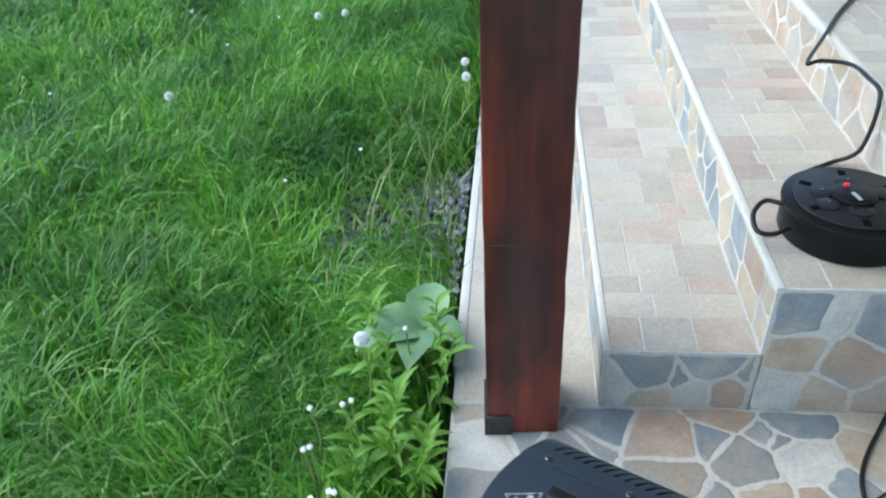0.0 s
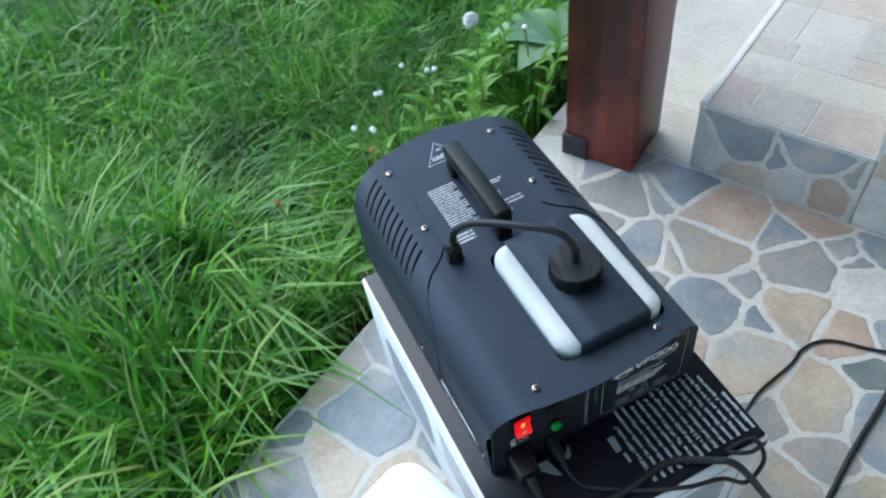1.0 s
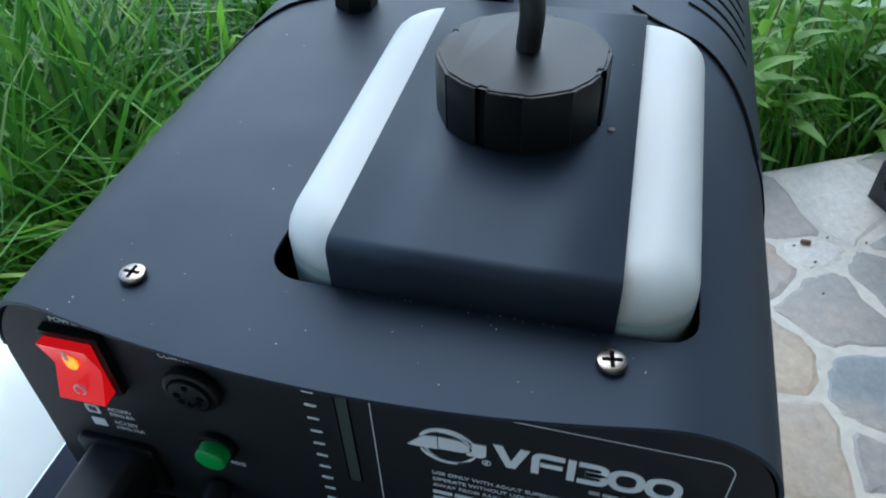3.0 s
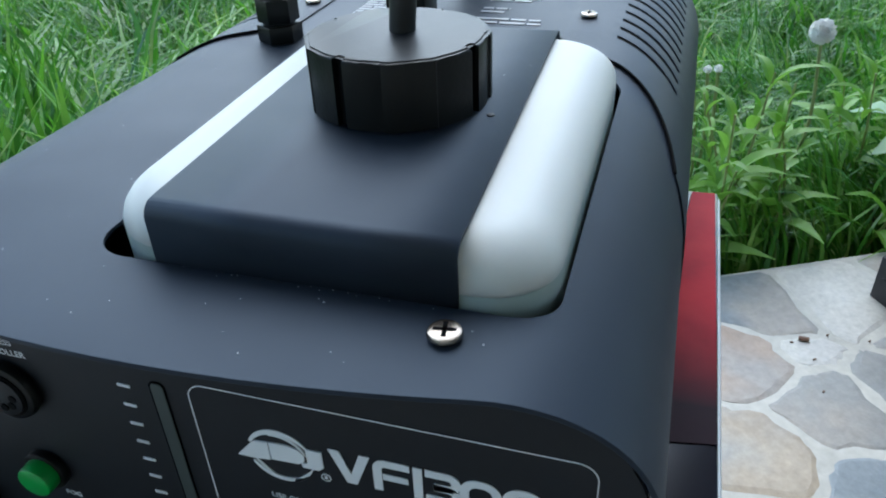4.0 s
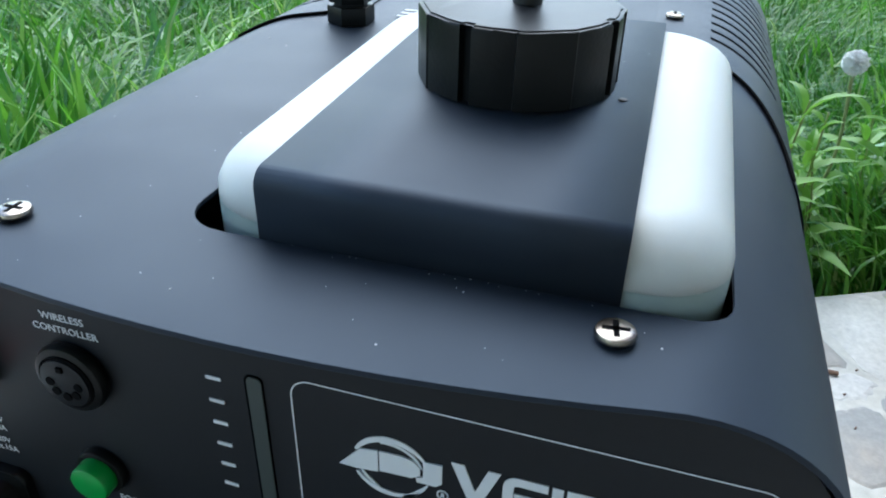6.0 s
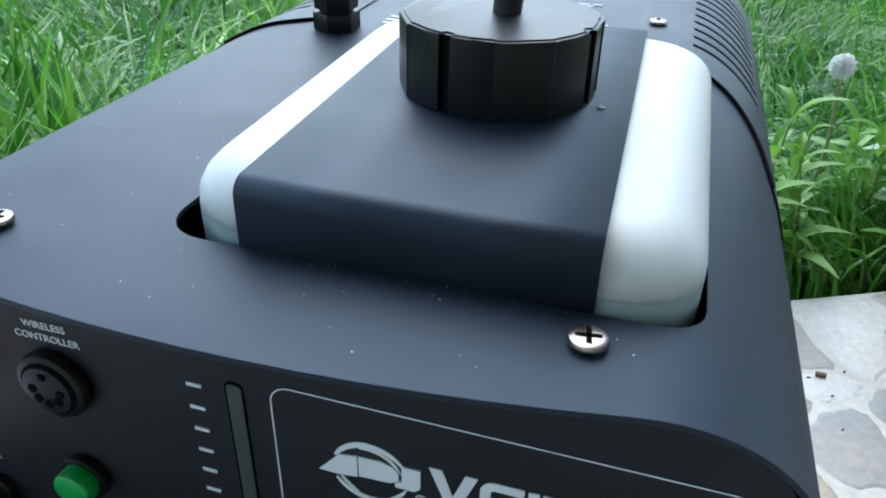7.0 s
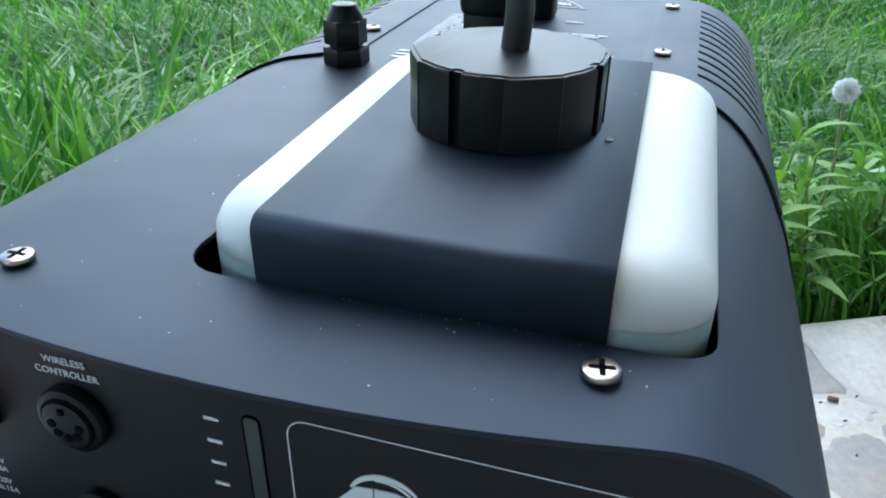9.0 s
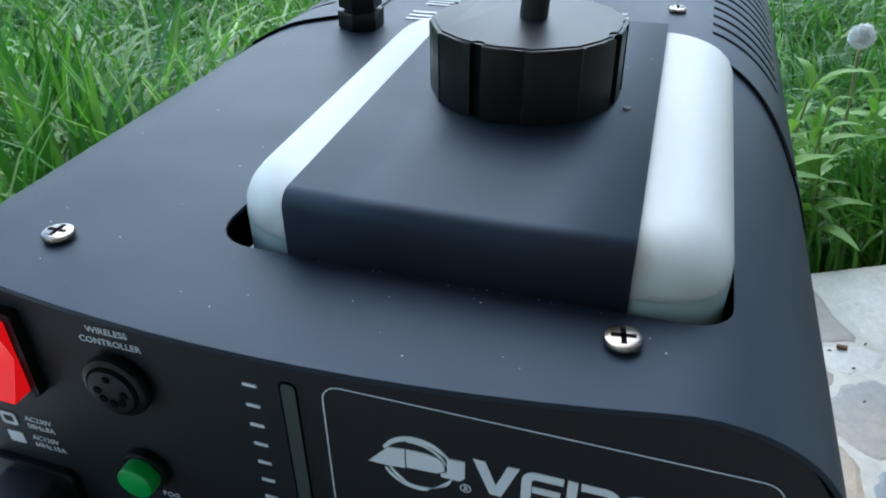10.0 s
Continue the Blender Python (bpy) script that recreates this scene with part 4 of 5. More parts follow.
# ---- cable reel ----
RX, RY, RZ = 0.905, 0.155, STEP_Z[1]
reel = thing("cable_reel", pose(RX, RY, RZ), "round black cable reel lying flat on the tiled step", "cable reel")
part("drum", drum((RX, RY, RZ + 0.001), (0, 0, 1), 0.122, 0.062, 48, 0.006), CAP_PLASTIC, reel, "black plastic drum wall")
part("rim", drum((RX, RY, RZ + 0.060), (0, 0, 1), 0.126, 0.012, 48, 0.004), CAP_PLASTIC, reel)
face = part("face", drum((RX, RY, RZ + 0.0715), (0, 0, 1), 0.106, 0.006, 40, 0.003), RUBBER, reel)
for k in range(6):
    t = 2 * math.pi * k / 6 + 0.4
    part("recess", block(-0.011, 0.011, -0.007, 0.007, 0.0772, 0.0782, 0.0003, m=pose(RX, RY, RZ) @ Matrix.Rotation(t, 4, "Z") @ Matrix.Translation((0.088, 0, 0))), DARK, face)
part("hub", drum((RX, RY, RZ + 0.077), (0, 0, 1), 0.040, 0.010, 32, 0.003), CAP_PLASTIC, reel)
part("reset_button", drum((RX + 0.018, RY + 0.018, RZ + 0.086), (0, 0, 1), 0.0062, 0.006, 16, 0.001), RED_PLASTIC, reel, "small red reset button")
for k, (dx, dy) in enumerate(((-0.045, -0.02), (-0.01, 0.055), (0.05, 0.02), (0.035, -0.05), (-0.05, 0.035))):
    sock = part("socket", drum((RX + dx, RY + dy, RZ + 0.077), (0, 0, 1), 0.021, 0.004, 24, 0.001), RUBBER, reel, "round outlet socket")
    part("contact", drum((RX + dx + 0.006, RY + dy, RZ + 0.081), (0, 0, 1), 0.003, 0.001, 10), CHROME, sock)
part("label_patch", block(-0.014, 0.014, -0.004, 0.004, 0.0870, 0.0875, m=pose(RX - 0.012, RY - 0.005, RZ, 0, 0, 40)), FAINT_INK, reel, "pale printed patch")
part("carry_handle", tube([(0.850, 0.265, RZ + 0.060), (0.848, 0.298, RZ + 0.058), (0.810, 0.308, RZ + 0.048), (0.768, 0.290, RZ + 0.040), (0.772, 0.262, RZ + 0.038), (0.805, 0.240, RZ + 0.040)], 0.0048, 10), RUBBER, reel, "black wire carrying handle")
reel_lead = thing("extension_lead", pose(1.08, 0.27, RZ), "black extension cable lying in a curve over the tiled steps", "cable")
part("lead", tube([(0.985, 0.235, RZ + 0.030), (1.05, 0.262, RZ + 0.008), (1.10, 0.258, RZ + 0.0055), (1.16, 0.225, RZ + 0.0055), (1.165, 0.175, RZ + 0.05), (1.20, 0.17, RZ + 0.155), (1.27, 0.205, RZ + 0.1655), (1.33, 0.25, RZ + 0.1655), (1.325, 0.31, RZ + 0.1655), (1.30, 0.335, RZ + 0.1655), (1.46, 0.334, RZ + 0.1655), (1.78, 0.325, RZ + 0.1655), (2.1, 0.25, RZ + 0.1655)], 0.0048, 10), RUBBER, reel_lead)

# ---- lawn ----


def ground_np(x, y):
    return GROUND_Z + 0.006 * np.sin(3.1 * x + 1.0) * np.sin(2.7 * y) - 0.004


def blades(name, px, py, h, w, lean, az, mat, label, category, droop=0.55):
    """One mesh of curved, tapering blades; every argument but the last is an array over the blades."""
    n = len(px)
    ts = np.array([0.0, 0.35, 0.7, 1.0])
    dx, dy = np.cos(az), np.sin(az)
    out = lean[:, None] * h[:, None] * ts ** 1.8
    up = h[:, None] * (ts - droop * lean[:, None] * ts ** 2.6)
    x = px[:, None] + dx[:, None] * out
    y = py[:, None] + dy[:, None] * out
    z = ground_np(px, py)[:, None] + up
    twist = az + np.random.uniform(-0.7, 0.7, n) + math.pi / 2
    half = 0.5 * w[:, None] * np.array([0.75, 1.0, 0.72])
    sx, sy = np.cos(twist)[:, None], np.sin(twist)[:, None]
    co = np.empty((n, 7, 3))
    for k in range(3):
        co[:, 2 * k] = np.stack([x[:, k] - half[:, k] * sx[:, 0], y[:, k] - half[:, k] * sy[:, 0], z[:, k]], -1)
        co[:, 2 * k + 1] = np.stack([x[:, k] + half[:, k] * sx[:, 0], y[:, k] + half[:, k] * sy[:, 0], z[:, k] + 0.15 * half[:, k]], -1)
    co[:, 6] = np.stack([x[:, 3], y[:, 3], z[:, 3]], -1)
    base = (np.arange(n) * 7)[:, None]
    idx = (base + np.array([0, 1, 3, 2, 2, 3, 5, 4, 4, 5, 6])).ravel()
    counts = np.tile([4, 4, 3], n)
    me = bpy.data.meshes.new(name)
    me.vertices.add(n * 7)
    me.vertices.foreach_set("co", co.ravel())
    me.loops.add(len(idx))
    me.loops.foreach_set("vertex_index", idx)
    me.polygons.add(n * 3)
    me.polygons.foreach_set("loop_start", np.concatenate([[0], np.cumsum(counts)[:-1]]))
    me.polygons.foreach_set("use_smooth", np.ones(n * 3, bool))
    me.update(calc_edges=True)
    me.materials.append(mat)
    return tagged(new(name, me), label, category, "", "stuff")


def plan_uv(x, y):
    dx, dy = x - CORNER[0], y - CORNER[1]
    return dx * VY - dy * VX, dx * VX + dy * VY


rng = np.random.default_rng(7)


def scatter(n, u0, u1, v0, v1):
    u, v = rng.uniform(u0, u1, n), rng.uniform(v0, v1, n)
    return CORNER[0] + u * VY + v * VX, CORNER[1] - u * VX + v * VY


def clumped(n, u0, u1, v0, v1, clumps, spread):
    cx, cy = scatter(clumps, u0, u1, v0, v1)
    ca, ch = rng.uniform(0, 2 * math.pi, clumps), rng.uniform(0.65, 1.25, clumps)
    k = rng.integers(0, clumps, n)
    x, y = cx[k] + rng.normal(0, spread, n), cy[k] + rng.normal(0, spread, n)
    return x, y, ca[k] + rng.normal(0, 0.7, n), ch[k]


def keep_lawn(x, y, rim=-0.012):
    u, v = plan_uv(x, y)
    bare = np.hypot((x - 0.87) / 0.34, (y - 1.20) / 0.25) < rng.uniform(0.75, 1.15, len(x))
    return (u < EDGE_U + rim) & ~(bare & (rng.uniform(0, 1, len(x)) < 0.80))


def lawn(name, n, u0, u1, v0, v1, clumps, spread, hh, ww, ll, label):
    x, y, az, tall = clumped(n, u0, u1, v0, v1, clumps, spread)
    ok = keep_lawn(x, y)
    x, y, az, tall = x[ok], y[ok], az[ok], tall[ok]
    n = len(x)
    h = rng.uniform(*hh, n) * tall
    near = plan_uv(x, y)[0] > EDGE_U - 0.14
    az = np.where(near & (rng.uniform(0, 1, n) < 0.8), math.pi - V_TURN + rng.normal(0.9, 1.0, n), az)
    away = (plan_uv(x, y)[0] > EDGE_U - 0.20) & (plan_uv(x, y)[1] > -0.80)
    az = np.where(away, radians(117) + rng.normal(0, 0.75, n), az)
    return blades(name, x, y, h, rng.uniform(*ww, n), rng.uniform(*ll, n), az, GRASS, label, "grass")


lawn("grass", 98000, -1.75, EDGE_U, -1.9, 1.6, 900, 0.055, (0.055, 0.185), (0.0024, 0.0062), (0.3, 1.15), "fresh green long lawn grass beside the terrace")
lawn("grass", 80000, -4.2, -1.2, -2.6, 4.2, 1100, 0.11, (0.09, 0.22), (0.0045, 0.0085), (0.3, 1.1), "uneven green lawn grass further out")
lawn("grass", 45000, -1.4, EDGE_U, 1.3, 4.6, 500, 0.09, (0.09, 0.22), (0.0045, 0.0085), (0.3, 1.1), "green lawn grass along the terrace rim")
lawn("grass", 50000, -9.0, -3.9, -4.0, 9.0, 1500, 0.25, (0.10, 0.24), (0.006, 0.012), (0.3, 1.0), "distant green lawn grass")
lawn("grass", 14000, -4.2, EDGE_U, 4.2, 9.0, 500, 0.25, (0.10, 0.24), (0.006, 0.012), (0.3, 1.0), "distant green lawn grass")

lawn("low_grass", 12000, EDGE_U - 0.60, EDGE_U - 0.01, -0.65, 0.60, 160, 0.05, (0.05, 0.13), (0.0035, 0.0075), (0.3, 1.0), "short bright grass between the weeds at the terrace rim")

# tall tufts along the rim of the terrace, leaning over the stone
x, y, az, tall = clumped(11000, EDGE_U - 0.46, EDGE_U - 0.06, -1.9, -0.62, 80, 0.04)
ok = keep_lawn(x, y, -0.03)
x, y, az, tall = x[ok], y[ok], az[ok], tall[ok]
n = len(x)
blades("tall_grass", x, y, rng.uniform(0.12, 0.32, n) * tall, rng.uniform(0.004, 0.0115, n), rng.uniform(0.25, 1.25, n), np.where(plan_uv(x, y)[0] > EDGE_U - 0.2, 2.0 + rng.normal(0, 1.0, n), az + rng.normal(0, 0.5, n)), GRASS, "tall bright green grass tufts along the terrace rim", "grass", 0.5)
x, y = scatter(30, EDGE_U - 0.07, EDGE_U - 0.02, -1.7, -0.82)
n = len(x)
blades("overhanging_grass", x, y, rng.uniform(0.16, 0.30, n), rng.uniform(0.003, 0.0055, n), rng.uniform(0.8, 1.25, n), rng.normal(radians(-62), 0.6, n), GRASS, "long grass blades drooping over the stone rim", "grass", 0.62)

# ---- weeds, flowers, gravel ----


def leaf_mesh(name, length, width, fold, mat):
    """A pointed leaf with a folded midrib, lying along x."""
    bm = bmesh.new()
    cols = []
    for k in range(7):
        t = k / 6
        w = width * 0.5 * math.sin(math.pi * t ** 0.75) ** 0.9 if 0 < t < 1 else 0.0004
        z = 0.22 * length * math.sin(math.pi * t * 0.9) - 0.18 * length * t
        cols.append([bm.verts.new((length * t, s * w, z + abs(s) * fold * w)) for s in (-1, 0, 1)])
    for a, b in zip(cols, cols[1:]):
        for j in range(2):
            bm.faces.new((a[j], a[j + 1], b[j + 1], b[j]))
    return mesh_of(name, bm, mat)


LEAVES = [leaf_mesh("leaf", 0.075, 0.021, 0.4, WEED), leaf_mesh("leaf", 0.050, 0.017, 0.5, WEED), leaf_mesh("leaf", 0.095, 0.026, 0.35, WEED)]
BROAD_LEAF = leaf_mesh("leaf", 0.17, 0.12, 0.2, BROAD)


def weed(x, y, height, seed, leaves=15):
    rnd = random.Random(seed)
    z = GROUND_Z - 0.01
    ob = thing("weed", pose(x, y, z, 0, 0, rnd.uniform(0, 360)), "bright green leafy weed growing beside the post", "plant", "weeds beside the terrace")
    tip = Vector((x + rnd.uniform(-0.05, 0.05), y + rnd.uniform(-0.05, 0.05), z + height))
    part("stem", tube([(x, y, z), ((x + tip.x) / 2 + 0.01, (y + tip.y) / 2, z + height * 0.5), tip], 0.0022, 6, 4, taper=0.5), STEM, ob)
    inv = ob.matrix_basis.inverted()
    for k in range(leaves):
        t = 0.12 + 0.88 * k / leaves
        p = Vector((x, y, z)).lerp(tip, t)
        leaf = new("leaf", rnd.choice(LEAVES))
        leaf.parent = ob
        s = rnd.uniform(0.6, 1.15) * (1.1 - 0.45 * t)
        leaf.matrix_basis = inv @ Matrix.Translation(p) @ Matrix.Rotation(k * 2.4 + rnd.uniform(-0.4, 0.4), 4, "Z") @ Matrix.Rotation(-rnd.uniform(0.1, 0.9), 4, "Y") @ Matrix.Scale(s, 4)
    return ob


rnd = random.Random(21)
for k in range(17):
    u = EDGE_U - rnd.uniform(0.03, 0.20)
    v = rnd.uniform(-0.24, 0.24)
    p = PLAN @ Vector((u, v, 0))
    weed(p.x, p.y, rnd.uniform(0.12, 0.26), 300 + k)
for k in range(5):
    p = PLAN @ Vector((EDGE_U - rnd.uniform(0.05, 0.35), rnd.uniform(-0.62, -0.30), 0))
    weed(p.x, p.y, rnd.uniform(0.10, 0.18), 400 + k, 10)
burdock = thing("broadleaf_plant", pose(0.50, 0.88, GROUND_Z), "low plant with large pale green leaves beside the terrace", "plant")
for k, (a, s) in enumerate(((2.7, 1.0), (2.1, 0.8), (3.5, 0.9), (0.4, 0.85), (4.6, 0.7))):
    leaf = new("leaf", BROAD_LEAF)
    leaf.parent = burdock
    leaf.matrix_basis = Matrix.Translation((0, 0, 0.10)) @ Matrix.Rotation(a, 4, "Z") @ Matrix.Rotation(-0.25, 4, "Y") @ Matrix.Scale(s, 4)
part("stem", tube([(0.50, 0.88, GROUND_Z - 0.01), (0.502, 0.88, 0.0), (0.50, 0.88, 0.06)], 0.005, 6, 4), STEM, burdock)


def clock_mesh(radius, spikes, seed, mat):
    """A round seed head: a small core and many fine tufts."""
    rnd = random.Random(seed)
    bm = bmesh.new()
    bmesh.ops.create_icosphere(bm, subdivisions=2, radius=radius * 0.74)
    for k in range(spikes):
        z = 1 - 2 * (k + 0.5) / spikes
        a = k * 2.39996
        d = Vector((math.sqrt(1 - z * z) * math.cos(a), math.sqrt(1 - z * z) * math.sin(a), z))
        side = d.orthogonal().normalized()
        side.rotate(Matrix.Rotation(rnd.uniform(0, 6.3), 3, d))
        r1 = radius * rnd.uniform(0.86, 1.10)
        w = radius * (0.17 if spikes < 200 else 0.10)
        vs = [bm.verts.new(p) for p in (d * radius * 0.4, d * r1 + side * w, d * r1 * 1.03 + d.cross(side) * w, d * r1 - side * w)]
        bm.faces.new(vs[:3])
        bm.faces.new((vs[0], vs[2], vs[3]))
    return mesh_of("seed_head", bm, mat)


CLOCK, CLOVER, WITHERED = clock_mesh(0.0142, 520, 1, FLUFF), clock_mesh(0.0050, 90, 2, FLUFF), clock_mesh(0.0050, 50, 3, ORANGE_PETAL)


def flower(x, y, top, head, label, name, seed):
    rnd = random.Random(seed)
    z = GROUND_Z - 0.01
    ob = thing(name, pose(x, y, z), label, "flower", name + "s in the grass")
    part("stalk", tube([(x + rnd.uniform(-0.03, 0.03), y + rnd.uniform(-0.03, 0.03), z), (x + 0.008, y, z + (top - z) * 0.5), (x, y, top)], 0.0021, 6, 5), STEM, ob)
    h = new("seed_head", head)
    h.parent = ob
    h.matrix_basis = Matrix.Translation((0, 0, top - z))


flower(0.279, 0.865, 0.209, CLOCK, "round white dandelion seed head on a pale stalk", "dandelion", 1)
BLOOMS = ((0.401, 0.859), (0.173, 0.838), (0.184, 0.826), (0.063, 0.836), (0.070, 0.826), (0.016, 0.729), (0.027, 0.620), (0.017, 0.741), (-0.012, 0.754), (0.141, 0.888))
for k, (fx, fy) in enumerate(BLOOMS):
    flower(fx - 0.016, fy - 0.018, 0.17 + 0.006 * (k % 3 - 1), CLOVER, "small white clover flower head on a thin stalk", "wildflower", 50 + k)
for k, (fx, fy) in enumerate(((-0.001, 0.703), (0.037, 0.611), (-0.191, 0.67))):
    flower(fx - 0.016, fy - 0.018, 0.16, WITHERED, "withered orange-brown clover head on a thin stalk", "wildflower", 70 + k)
for k in range(6):
    p = PLAN @ Vector((EDGE_U - rnd.uniform(0.05, 1.6), rnd.uniform(0.5, 2.6), 0))
    flower(p.x, p.y, rnd.uniform(0.10, 0.18), CLOVER, "small white clover flower head on a thin stalk", "wildflower", 90 + k)
for k, (fx, fy) in enumerate(((1.82, 2.28), (1.90, 2.20), (1.66, 1.47), (0.97, 2.22), (1.55, 1.40))):
    flower(fx, fy, 0.15, CLOCK, "round white dandelion seed head among the grass", "dandelion", 80 + k)
x, y = scatter(110, EDGE_U - 0.30, EDGE_U - 0.05, 0.55, 1.5)
n = len(x)
blades("dry_stalks", x, y, rng.uniform(0.14, 0.30, n), rng.uniform(0.003, 0.005, n), rng.uniform(0.1, 0.6, n), rng.uniform(0, 6.3, n), STEM, "pale dry flower stalks along the terrace rim", "stalks", 0.3)

spots = [scatter(700, -1.6, EDGE_U - 0.1, -1.2, 1.0)] + [(cx + rng.normal(0, 0.07, 260), cy + rng.normal(0, 0.05, 260)) for cx, cy in ((0.33, 0.98), (0.02, 0.86), (-0.35, 0.95), (-0.05, 0.62))]
x, y = (np.concatenate(k) for k in zip(*spots))
n = len(x)
blades("dry_thatch", x, y, rng.uniform(0.06, 0.14, n), rng.uniform(0.0022, 0.0045, n), rng.uniform(0.8, 1.3, n), rng.uniform(0, 6.3, n), THATCH, "dry straw-coloured blades lying in the lawn", "grass", 0.6)

bm = bmesh.new()
rnd = random.Random(12)
for k in range(2600):
    a, d = rnd.uniform(0, 6.3), math.sqrt(rnd.random())
    x, y = 0.87 + 0.38 * d * math.cos(a), 1.20 + 0.29 * d * math.sin(a)
    if to_plan(x, y)[0] > EDGE_U - 0.02:
        continue
    r = rnd.uniform(0.005, 0.012)
    m = Matrix.Translation((x, y, GROUND_Z + 0.018 + rnd.uniform(0, 0.016))) @ Euler((rnd.uniform(0, 3), rnd.uniform(0, 3), 0)).to_matrix().to_4x4() @ Matrix.Diagonal((r * 1.3, r, r * 0.7, 1))
    vs = [bm.verts.new(m @ Vector(c)) for c in ((1, 0, 0), (0.3, 0.9, 0.1), (-0.9, 0.4, 0), (-0.6, -0.8, 0), (0.4, -0.9, 0.1), (0.1, 0, 1), (0, 0.1, -1))]
    for i in range(5):
        bm.faces.new((vs[i], vs[(i + 1) % 5], vs[5]))
        bm.faces.new((vs[(i + 1) % 5], vs[i], vs[6]))
me = bpy.data.meshes.new("gravel")
bm.to_mesh(me)
bm.free()
me.materials.append(GRAVEL)
tagged(new("gravel", me), "patch of loose grey gravel in the lawn", "gravel", "", "stuff")

# dust and lint on the machine's top
bm = bmesh.new()
rnd = random.Random(33)
for k in range(52):
    if k < 14:
        x, y, z = rnd.uniform(-0.01, 0.078), 0.0318 - abs(rnd.gauss(0, 0.0008)), ZT
    elif k < 22:
        x, y = rnd.uniform(0.0, 0.072), rnd.uniform(0.04, 0.17)
        z = leaned(ZT + 0.017, y)
    else:
        x, y, z = rnd.uniform(-0.09, 0.09), rnd.uniform(0.004, 0.030), ZT
        if k > 42:
            x, y = rnd.uniform(-0.09, -0.035), rnd.uniform(0.03, 0.2)
    r = rnd.uniform(0.00008, 0.00019)
    block(x - r * rnd.uniform(0.6, 2.0), x + r, y - r, y + r * rnd.uniform(0.6, 1.6), z, z + r * 0.8, bm=bm)
tagged(new("dust", mesh_of("dust", bm, GREY_INK)), "pale dust flecks and lint on the black metal", "dust", "", "stuff")

# fallen seeds and crumbs on the stone
for k, (cx, cy) in enumerate(((0.270, 0.5435), (0.262, 0.5365), (0.281, 0.515), (0.297, 0.556), (0.335, 0.556), (0.285, 0.470), (0.325, 0.232))):
    size = 0.75 if k == 0 else 0.25
    bm = drum((cx, cy, 0.0), (1, -0.1 + 0.4 * k, 0.05), 0.0032 * size, 0.013 * size, 8, 0.0009 * size)
    bmesh.ops.translate(bm, vec=(0, 0, 0.0032 * size), verts=bm.verts)
    solid("crumb", bm, CRUMB, "brown dry crumb lying on the flagstones" if k == 0 else "tiny brown crumb lying on the flagstones", "crumb", group="crumbs on the floor")

# ---- flagstones and tiles ----


def clip_cell(poly, p, q, more=0.0):
    """The part of a polygon nearer to p than to q; more (a difference of squared radii) pushes the border towards q."""
    dx, dy = q[0] - p[0], q[1] - p[1]
    t = 0.5 + more / (2 * (dx * dx + dy * dy))
    mx, my = p[0] + t * dx, p[1] + t * dy
    side = [(x - mx) * dx + (y - my) * dy for x, y in poly]
    out = []
    for (a, sa), (b, sb) in zip(zip(poly, side), zip(poly[1:] + poly[:1], side[1:] + side[:1])):
        if sa <= 0:
            out.append(a)
        if sa * sb < 0:
            t = sa / (sa - sb)
            out.append((a[0] + t * (b[0] - a[0]), a[1] + t * (b[1] - a[1])))
    return out


def shrink(poly, gap):
    """Moves every side of a convex polygon inwards."""
    n, out = len(poly), poly
    for i in range(n):
        (ax, ay), (bx, by) = poly[i], poly[(i + 1) % n]
        k = math.hypot(bx - ax, by - ay)
        if k < 1e-6:
            continue
        nx, ny = -(by - ay) / k, (bx - ax) / k
        o = (ax + nx * gap, ay + ny * gap)
        out = clip_cell(out, (o[0] + nx, o[1] + ny), (o[0] - nx, o[1] - ny)) if len(out) > 2 else out
    return out


def soften(poly, rnd, k=0.14):
    """Rounds the corners and leaves the sides a little uneven."""
    out = []
    for a, b in zip(poly, poly[1:] + poly[:1]):
        d = math.hypot(b[0] - a[0], b[1] - a[1])
        c = min(k, 0.0065 / d) if d > 1e-6 else k
        for t in ((c, 1 - c) if d < 0.03 else (c, 0.35, 0.65, 1 - c)):
            j = 0.0030 if c < t < 1 - c else 0.0012
            out.append((a[0] + t * (b[0] - a[0]) + rnd.uniform(-j, j), a[1] + t * (b[1] - a[1]) + rnd.uniform(-j, j)))
    return out


def stone_piece(outline, m, thick, mat, parent, rnd, name="stone"):
    n = len(outline)
    cx, cy = sum(p[0] for p in outline) / n, sum(p[1] for p in outline) / n
    flat = name == "tile"
    lift = rnd.uniform(0.0001, 0.0008)
    me = bpy.data.meshes.new(name)
    rim, low, top = [], [], []
    for x, y in outline:
        d = max(0.01, math.hypot(x - cx, y - cy))
        k, k2 = (1 - 0.0014 / d, 1) if flat else (1 - rnd.uniform(0.004, 0.009) / d, 1 - rnd.uniform(-0.0012, 0.0012) / d)
        low.append(((x - cx) * k2, (y - cy) * k2, -thick))
        rim.append(((x - cx) * k2, (y - cy) * k2, lift - (0.0010 if flat else rnd.uniform(0.0006, 0.0017))))
        top.append(((x - cx) * k, (y - cy) * k, lift))
    faces = [tuple(range(2 * n, 3 * n))]
    for i in range(n):
        j = (i + 1) % n
        faces += [(i, j, n + j, n + i), (n + i, n + j, 2 * n + j, 2 * n + i)]
    me.from_pydata(low + rim + top, [], faces)
    me.materials.append(mat)
    ob = new(name, me)
    ob.parent = parent
    ob.matrix_basis = m @ Matrix.Translation((cx, cy, 0))
    return ob


